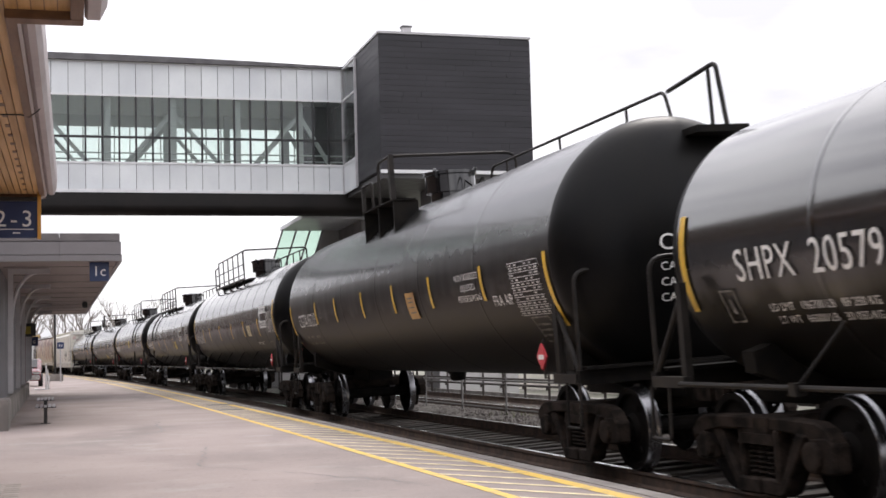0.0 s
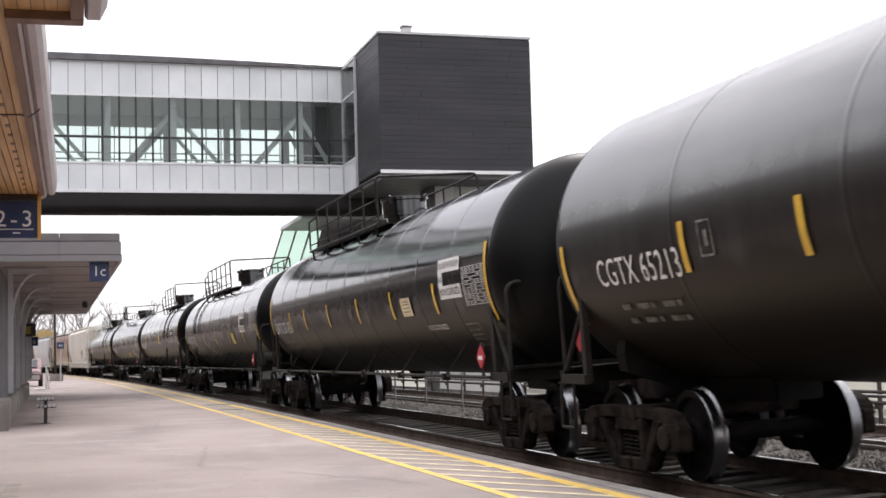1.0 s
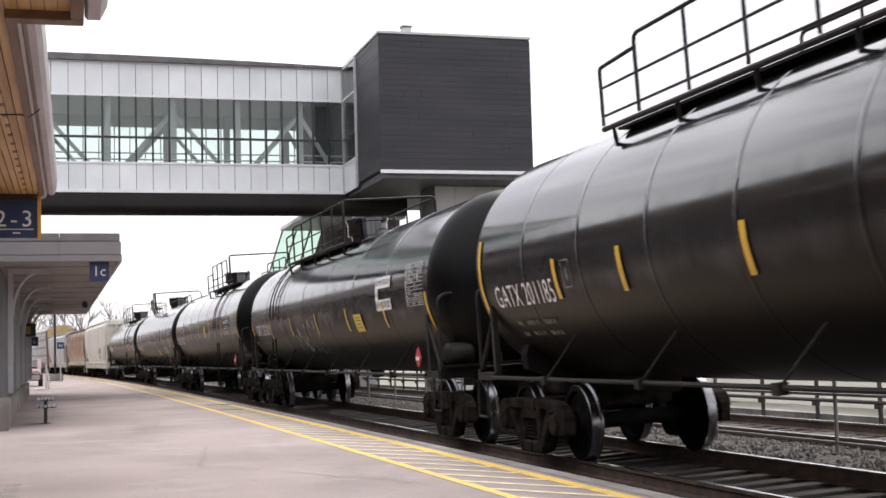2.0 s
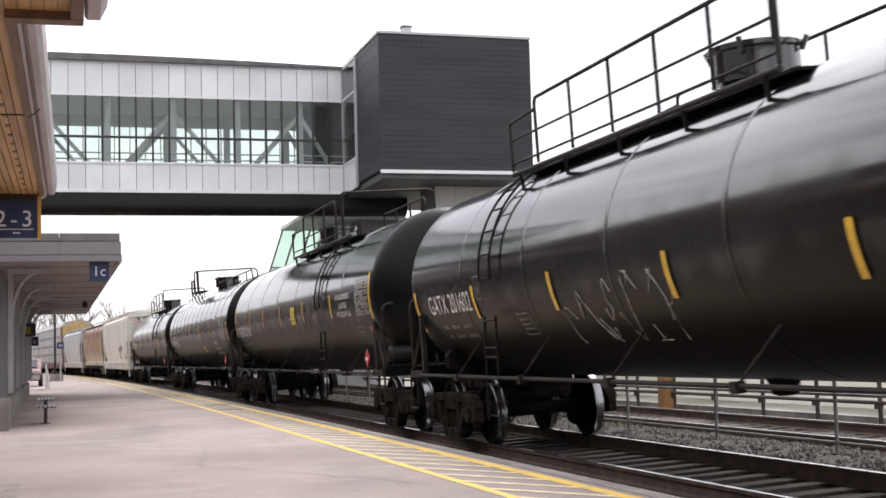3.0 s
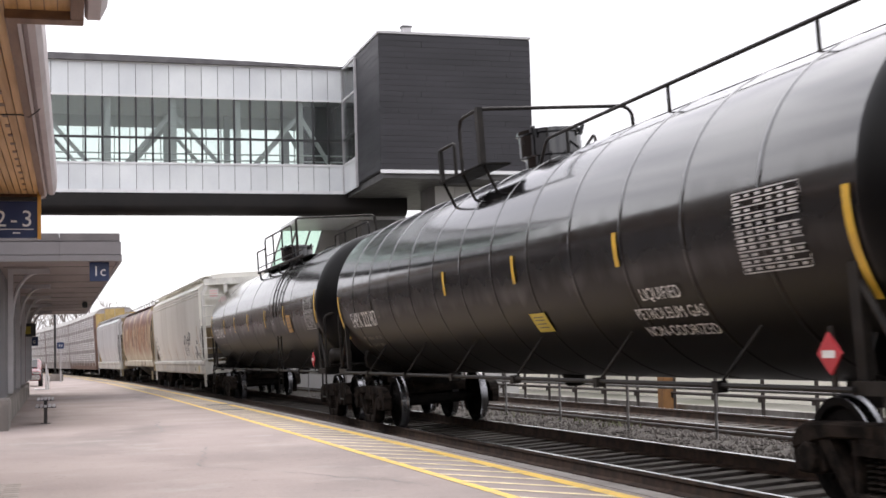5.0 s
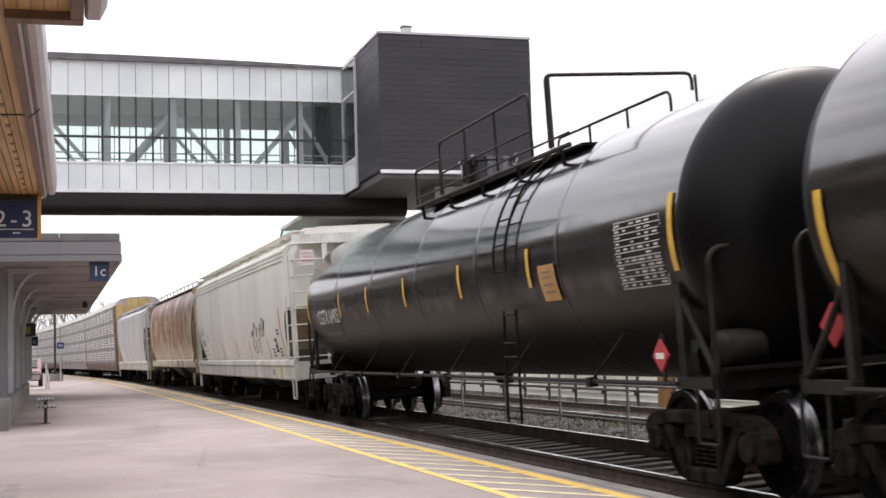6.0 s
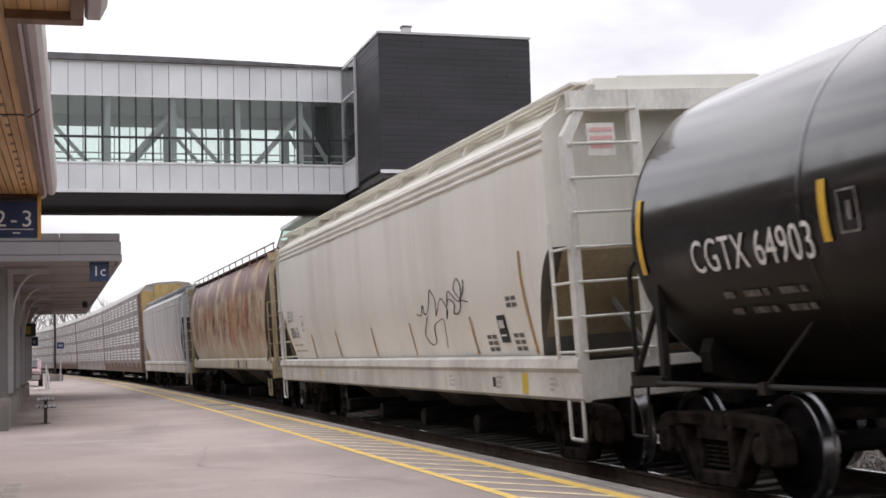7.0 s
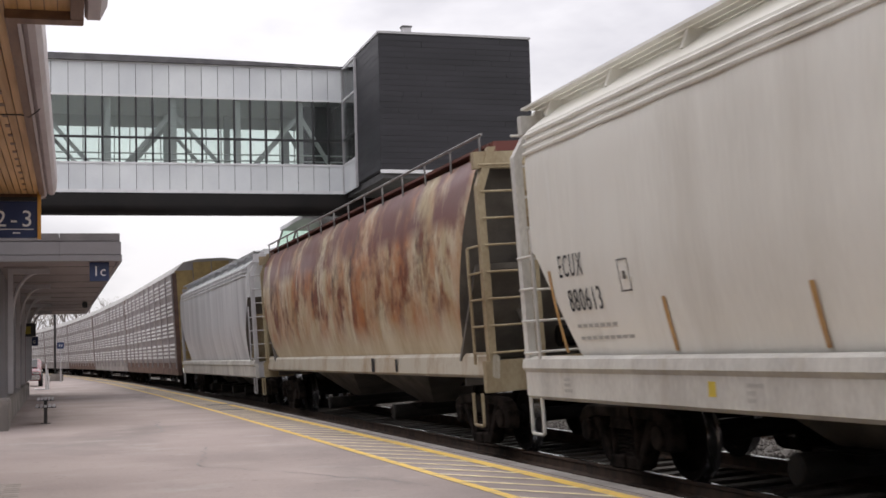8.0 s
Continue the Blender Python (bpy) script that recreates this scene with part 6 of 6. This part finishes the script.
TANKS = [
    (2.02, 8.9, "SHPX  20579", dict(R=1.25, paint=BRIGHTBLACK, bog=8.12, ends=(0.28, -0.44), label="black tank car with white lettering and a yellow end stripe", railing="box", dome=0.5, stripes=[5.0, 2.9, 0.4, -2.0], mark_y=1.98, mark_a=-0.15, box_y=8.25, box_a=-0.42, narrow=0.92, placard=False, size=0.40, bars=False,
        extra=[("text", 6.88, -0.45, "LD LMT   196700 LB   89 250 KG/LT WT   66300 LB   30 050 KG", 0.105)])),
    (21.78, 8.0, "CGTX 65213", dict(R=1.5, paint=DULLBLACK, ends=(0.02, -0.58), label="smooth dusty black tank car with a tan sticker", rings=5, band=0.004, siderail=False, dome=0.0, deck=(-0.5, 1.7), railing="perch", endrail=True, far_grab=0.42, placard2=True, mark_y=1.77, mark_a=-0.23, box_y=4.78,
        stripes=[5.2, 3.28, 1.0, -1.18, -3.32, -5.7], stripe_a=-0.14, panel_y=0.72, panel_a=-0.24, head="CGTX",
        extra=[("sign", -2.2, -0.24, 0.5, 0.42, TAN), ("text", -5.1, -0.06, "NON ODORIZED/LIQUEFIED/PETROLEUM GAS", 0.125), ("text", -6.35, -0.31, "FRA AIP", 0.2), ("frame", -7.3, -0.6, 0.55, 0.36)])),
    (40.93, 8.37, "GATX 201185", dict(label="glossy black tank car with banded tank and white block emblem", railing="box", dome=0.5, deck=(-1.2, 5.2), grab=False, rings=9, band=0.005, mark_y=1.45, mark_a=-0.27,
        stripes=[5.8, 4.05, 1.6, -1.0, -3.45, -5.95], stripe_a=-0.18, panel=(0.95, 0.52), panel_y=0.53, panel_a=-0.11,
        extra=[("bigc", -6.78, -0.02), ("sign", -4.33, -0.22, 0.58, 0.30, CREAM), ("frame", -7.2, -0.59, 0.55, 0.36), ("text", -5.6, -0.48, "NON ODORIZED", 0.12), ("frame", -0.4, -0.2, 0.2, 0.14)])),
    (60.7, 8.55, "GATX 201602", dict(R=1.41, ends=(-0.05, -0.5), label="black tank car with a side ladder and chalk scrawls", railing="box", dome=0.4, deck=(-1.6, 4.9), grab=False, rings=6, ladder=4.95, mark_y=1.67, mark_a=-0.23, box_y=5.5,
        stripes=[5.73, 2.9, -0.05, -3.0, -5.9], stripe_a=-0.24, reservoir=True,
        extra=[("scrawl", 1.2, -0.45, 9, 2.6), ("sign", -3.9, -0.3, 0.6, 0.34, LEMON), ("bigc", -6.0, 0.0), ("frame", 4.1, -0.5, 0.4, 0.3)])),
    (80.3, 8.25, "GATX 201960", dict(ends=(0.27, -0.30), label="black tank car with yellow sticker and gas lettering", railing="loop", dome=0.35, deck=(-5.1, 1.0), grab=False, rings=6, ladder=-4.0, mark_y=1.54, mark_a=-0.24, stripe_a=-0.06, box_y=4.97, reservoir=True,
        stripes=[5.55, 3.35, 0.81, -2.1, -5.0], panel_a=0.0, placard2=True,
        extra=[("sign", -0.89, -0.09, 0.5, 0.40, LEMON), ("text", -6.1, 0.04, "NON-ODORIZED/LIQUIFIED/PETROLEUM GAS", 0.145), ("frame", -7.0, -0.5, 0.5, 0.36), ("frame", -2.75, -0.05, 0.3, 0.2), ("sign", -7.9, -0.42, 0.3, 0.12, RED)])),
    (99.2, 8.45, "SHPX 222187", dict(ends=(0.05, -0.54), label="black tank car with tightly banded jacket and white stencils", railing="perch", brackets=False, dome=0.6, deck=(0.1, 2.1), rings=12, band=0.007, mark_y=1.75, mark_a=-0.3, placard2=True,
        stripes=[1.4, -1.5, -4.5], tape=0.34, panel_y=1.1, panel_a=-0.1, reservoir=True,
        extra=[("text", -5.2, -0.38, "LIQUIFIED/PETROLEUM GAS/NON-ODORIZED", 0.18), ("sign", -1.86, -0.52, 0.5, 0.26, LEMON)])),
    (118.65, 8.6, "CGTX 64903", dict(ends=(0.24, -0.25), label="black tank car with peeling matt patches and side ladder", railing="loop", dome=0.4, deck=(-5.3, 1.2), grab=False, rings=5, ladder=-4.1, mark_y=1.95, mark_a=-0.2, stripe_a=-0.06, box_y=5.2, reservoir=True, size=0.42,
        stripes=[5.5, 3.25, 0.7, -2.2, -4.9], panel_y=0.72, panel_a=-0.1,
        extra=[("sign", -5.47, -0.2, 0.5, 0.42, TAN)])),
]
for c, h, m, o in TANKS:
    tank_car(c, h, m, o)


def ecux_marks():
    rng = random.Random(3)
    yield flat_side(narrow(letters("ECUX", 0.34, 1.2), 0.66), 7.45, 2.25), DARK, "lettering"
    yield flat_side(narrow(letters("880613", 0.34, 1.1), 0.8), 7.2, 1.88), DARK, "lettering"
    yield flat_side(rects([(-0.52 + 0.15 * q, 0, 0.11, 0.035) for q in range(7)] + [(-0.5 + 0.15 * q, -0.13, 0.12, 0.035) for q in range(9)]), 7.0, 1.62), PALESTENCIL, "small_stencil"
    yield flat_side(rects([(-0.11, 0, 0.014, 0.3), (0.11, 0, 0.014, 0.3), (0, 0.15, 0.24, 0.014), (0, -0.15, 0.24, 0.014), (0, 0, 0.06, 0.08)]), 6.15, 2.08), SHADE, "stencil_box"
    for y, h in ((8.05, 0.9), (5.42, 0.5), (3.0, 0.5), (0.1, 0.5), (-2.4, 0.5), (-5.4, 0.5), (-7.58, 1.2)):
        yield flat_side(tape(0.075, h), y, 1.34 + h / 2), TAN, "reflective_stripe"
    yield flat_side(patch(0.30, 0.34), -6.6, 1.65), DARK, "stencil_panel"
    yield flat_side(rects([(-0.07, 0.06, 0.05, 0.10), (0.0, 0.06, 0.05, 0.10), (0.07, 0.06, 0.05, 0.10), (0, -0.08, 0.2, 0.025)]), -6.6, 1.65, lift=0.02), WHITE, "small_stencil"
    yield flat_side(rects([(dx, dy, 0.16, 0.05) for dx in (-0.1, 0.1) for dy in (0.06, -0.02, -0.1)]), -6.1, 1.5), SHADE, "small_stencil"
    yield flat_side(rects([(dx, dy, 0.16, 0.05) for dx in (-0.1, 0.1) for dy in (0.06, -0.02, -0.1)]), -7.1, 1.5), SHADE, "small_stencil"
    yield flat_side(rects([(dx, dy, 0.16, 0.05) for dx in (-0.1, 0.1) for dy in (0.06, -0.02)]), -7.1, 1.95), SHADE, "small_stencil"
    for y in (7.8, 3.9, 1.4, -4.5, -6.5, -8.3):
        yield flat_side(rects([(-0.1 + 0.045 * q, dz, 0.03, 0.035) for dz in (0.06, 0.0, -0.06) for q in range(rng.randint(3, 6))]), y, 1.0, -1.579), PALESTENCIL, "small_stencil"
    yield flat_side(rects([(0, 0, 0.13, 0.13)]), 4.6, 1.02, -1.579), LEMON, "sticker"
    yield flat_side(rects([(0, 0, 0.2, 0.24)]), -7.4, 1.0, -1.579), LEMON, "sticker"
    yield flat_side(rects([(0, 0, 0.12, 0.12)]), -6.3, 1.0, -1.579), DARK, "sticker"
    # black scrawl
    pts = [(-0.95, 0.18), (-0.75, 0.12), (-0.62, 0.42), (-0.6, 0.1), (-0.35, 0.3), (-0.2, 0.72), (0.0, 0.42), (-0.12, 0.05), (0.22, 0.5), (0.45, 0.2), (0.3, -0.05), (0.55, 0.62), (0.9, 0.3), (1.15, 0.5), (1.2, 0.75)]
    yield tube([Vector((-half_width(1.84 + p.y * 0.66, "smooth") - 0.006, -4.02 - p.x * 1.15, 1.84 + p.y * 0.66)) for p in bend([(a, b, 0) for a, b in pts], 0.12, 4)], 0.007, seg=4), DARK, "scrawl"
    pts = [(0.35, 0.1), (0.5, 0.45), (0.78, 0.3), (0.6, 0.08), (0.9, 0.1), (1.1, 0.62), (0.95, 0.85), (0.75, 0.6), (1.0, 0.35), (1.25, 0.3)]
    yield tube([Vector((-half_width(1.84 + p.y * 0.66, "smooth") - 0.006, -4.02 - p.x * 1.15, 1.84 + p.y * 0.66)) for p in bend([(a, b, 0) for a, b in pts], 0.14, 4)], 0.007, seg=4), DARK, "scrawl"
    pts = [(-0.5, 0.1), (-0.8, -0.3), (-0.6, -0.55), (-0.35, -0.5), (-0.3, -0.1), (0.2, 0.05), (0.15, -0.3), (0.05, -0.6)]
    yield tube([Vector((-half_width(1.84 + p.y * 0.66, "smooth") - 0.006, -4.02 - p.x * 1.15, 1.84 + p.y * 0.66)) for p in bend([(a, b, 0) for a, b in pts], 0.12, 4)], 0.007, seg=4), DARK, "scrawl"


hopper_car(137.8, 9.1, "smooth", HOPPER, HOPPERSILL, dict(label="pale grey-white covered hopper car with a black scrawl", marks=ecux_marks, bays=4, end=HOPPER, notice=True))
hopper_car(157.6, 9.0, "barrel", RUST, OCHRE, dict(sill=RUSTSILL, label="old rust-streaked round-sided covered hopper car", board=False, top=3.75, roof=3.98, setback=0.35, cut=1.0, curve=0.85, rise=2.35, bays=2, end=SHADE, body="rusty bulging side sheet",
           marks=lambda: ((flat_side(rects([(0, 0, 0.2, 0.24), (1.6, 0, 0.12, 0.2)]), -2.6, 1.18, -1.43), DARK, "small_stencil"),)))
hopper_car(176.3, 8.8, "smooth", HOPPERGREY, POSTGREY, dict(sill=HOPPERSILL, wob=0.016, cut=1.1, curve=1.2, rise=1.7, label="grey covered hopper car with a pale side sill", bays=4))
for i in range(5):
    autorack_car(186.9 + 12.7 + 25.4 * i, 12.55, RACKDOOR, RACKBROWN if i % 2 == 0 else RACK)


# ---------------------------------------------------------------- small things along the platform
def bench(x, y):
    b = thing("platform_bench", "small dark steel perch bench with pale slotted shelves", "bench", Matrix.Translation((x, y, 0)))
    part("post", box(-0.035, 0.035, -0.05, 0.05, 0, 0.46, bevel=0.006), SIGNBLACK, b)
    part("foot_plate", box(-0.1, 0.1, -0.1, 0.1, 0, 0.012), SIGNBLACK, b)
    for z, w in ((0.34, 0.2), (0.48, 0.17)):
        for k in range(5):
            part("slat", box(-w + k * w * 0.4 + 0.012, -w + (k + 1) * w * 0.4 - 0.012, -0.6, 0.6, z, z + 0.03, bevel=0.004), POSTGREY, b)
        part("bearer", box(-w, w, -0.04, 0.04, z - 0.03, z), SIGNBLACK, b)
    return b


bench(-0.17, 27.6)


def sign_post(x, y, h, text, label):
    s = thing("sign_post", label, "sign", Matrix.Translation((x, y, 0)))
    part("pole", tube([(0, 0, 0), (0, 0, h)], 0.04), POSTGREY, s)
    part("board", box(-0.2, 0.2, -0.06, -0.045, h - 0.42, h - 0.04), NAVY, s)
    bm = letters(text, 0.29)
    for v in bm.verts:
        v.co = Vector((v.co.x, -0.064, v.co.y + h - 0.23))
    part("lettering", bm, SIGNWHITE, s)


sign_post(0.36, 82.0, 2.42, "1r", "navy platform sign with white lettering on a pale pole")
s = thing("platform_sign", "small navy platform sign with white lettering under the canopy", "sign", Matrix.Translation((-0.78, 52.0, 2.02)))
part("board", box(-0.2, 0.2, -0.02, 0.02, -0.17, 0.17), NAVY, s)
bm = letters("1c", 0.25)
for v in bm.verts:
    v.co = Vector((v.co.x, -0.024, v.co.y))
part("lettering", bm, SIGNWHITE, s)
part("arm", box(-0.35, -0.18, -0.01, 0.01, -0.02, 0.02), POSTGREY, s)
d = thing("departure_display", "dark departure display with faint amber lettering", "display", Matrix.Translation((-0.80, 44.0, 2.27)))
part("case", box(-0.26, 0.24, -0.08, 0.08, -0.22, 0.2, bevel=0.01), SIGNBLACK, d)
part("amber_readout", box(-0.2, 0.08, -0.086, -0.081, -0.14, 0.1), AMBER, d)
part("arm", box(-0.3, -0.2, -0.03, 0.03, 0.2, 0.26), POSTGREY, d)
lamp = thing("lamp_pole", "tall slender dark lamp pole", "lamp post", Matrix.Translation((0.05, 88.0, 0)))
part("pole", tube([(0, 0, 0), (0, 0, 8)], 0.07), SIGNBLACK, lamp)
part("base", box(-0.5, 0.5, -0.5, 0.5, 0, 0.45, bevel=0.03), CONCRETE, lamp)
cam_box = thing("ceiling_camera", "small dark dome fixture under the canopy", "fixture", Matrix.Translation((0.93, 43.0, CZ - 0.005)))
part("case", box(-0.08, 0.08, -0.15, 0.15, -0.2, 0.0, bevel=0.03), SIGNBLACK, cam_box)
bar = thing("white_barrier", "thin white tubular barrier", "barrier", Matrix.Translation((-0.35, 62.0, 0)))
part("post", tube([(0, 0, 0), (0, 0, 1.15)], 0.035), TRIM, bar)
part("leg", tube([(-0.5, 0, 0.02), (0.05, 0, 0.02), (0.15, 0, 0.6)], 0.03), TRIM, bar)
part("post", tube([(0.12, 0, 0), (0.06, 0, 0.9)], 0.03), TRIM, bar)


def parked_car(x, y):
    c = thing("parked_car", "dark red parked car beside the platform", "car", Matrix.Translation((x, y, 0)))
    side = [(-2.1, 0.3), (-2.15, 0.62), (-2.0, 0.78), (-1.1, 0.92), (-0.45, 1.38), (1.0, 1.42), (1.75, 1.0), (2.15, 0.92), (2.2, 0.35)]
    bm = prism(side, "x", -0.85, 0.85)
    bmesh.ops.recalc_face_normals(bm, faces=bm.faces[:])
    bmesh.ops.bevel(bm, geom=[e for e in bm.edges], offset=0.06, segments=3, affect="EDGES")
    part("body", bm, CARRED, c, smooth=True)
    part("windscreen", prism([(-1.06, 0.96), (-0.5, 1.36), (-0.48, 1.38), (-1.1, 0.98)], "x", -0.66, 0.66), MULLION, c)
    part("bumper", box(-0.8, 0.8, -2.2, -2.1, 0.35, 0.58, bevel=0.03), CHROME, c)
    for sx in (-0.62, 0.62):
        part("headlight", box(sx - 0.16, sx + 0.16, -2.17, -2.05, 0.62, 0.75, bevel=0.02), CHROME, c)
    for sx in (-0.82, 0.82):
        for sy in (-1.35, 1.35):
            w = part("wheel", lathe([(-0.1, 0.2), (-0.1, 0.3), (-0.06, 0.32), (0.06, 0.32), (0.1, 0.3), (0.1, 0.2)], "x", 20, centre=(sx, sy, 0.32)), TYRE, c, smooth=True)
            part("rim", lathe([(-0.105, 0.05), (-0.105, 0.19), (0.105, 0.19), (0.105, 0.05)], "x", 12, centre=(sx, sy, 0.32)), CHROME, w)


parked_car(-1.5, 72.0)


# bare trees on the skyline
def bare_tree(x, y, h, seed):
    rg = random.Random(seed)
    t = thing("bare_tree", "leafless tree with a haze of early buds", "tree", Matrix.Translation((x, y, -0.6)), group="trees behind the station")
    bm = bmesh.new()
    tips = []

    def grow(p, d, ln, r, lev):
        mid = p + d * ln * 0.5 + Vector((rg.uniform(-1, 1), rg.uniform(-1, 1), 0)) * ln * 0.06
        q = p + d * ln
        tube([p, mid, q], r, bm, 5 if lev < 2 else 3)
        if lev == 5:
            tips.append(q)
            return
        for _ in range(3 if lev < 3 else 2):
            nd = (d + Vector((rg.uniform(-1, 1), rg.uniform(-1, 1), rg.uniform(-0.25, 0.7))) * 0.62).normalized()
            grow(q if rg.random() < 0.6 else mid, nd, ln * rg.uniform(0.6, 0.82), r * 0.6, lev + 1)
    grow(Vector((0, 0, 0)), Vector((0, 0, 1)), h * 0.3, h * 0.02, 0)
    part("trunk", bm, BARK, t)
    bm = bmesh.new()
    for q in tips:
        for _ in range(3):
            c = q + Vector((rg.gauss(0, 0.35), rg.gauss(0, 0.35), rg.gauss(0, 0.3)))
            u, w = Vector((rg.uniform(-1, 1), rg.uniform(-1, 1), rg.uniform(-1, 1))) * 0.1, Vector((rg.uniform(-1, 1), rg.uniform(-1, 1), rg.uniform(-1, 1))) * 0.1
            bm.faces.new([bm.verts.new(c + u), bm.verts.new(c + w), bm.verts.new(c - u)])
    part("crown", bm, BUD, t)


for i, (x, y, h) in enumerate(((-3, 190, 11), (4, 205, 13), (9, 198, 10), (15, 215, 13), (21, 205, 11), (27, 220, 13), (-9, 200, 13), (33, 210, 11), (12, 240, 15), (1, 235, 14), (40, 230, 13), (48, 225, 12), (-15, 215, 13))):
    bare_tree(x, y, h, i)


# ---------------------------------------------------------------- what moves
def motions():
    times = [0.25 * i for i in range(33)]
    for car, centre in MOVERS:
        walk(car, [(t, track_pose(centre - SPEED * t)) for t in times])
    frames = range(0, 241)
    for ws, y, spin in WHEELSETS:
        if spin:
            # rolls towards the camera's end of the line
            walk(ws, [(f / 30.0, pose(0, y, 0.457, math.degrees(SPEED / 0.457) * f / 30.0 % 360.0)) for f in frames])


motions()
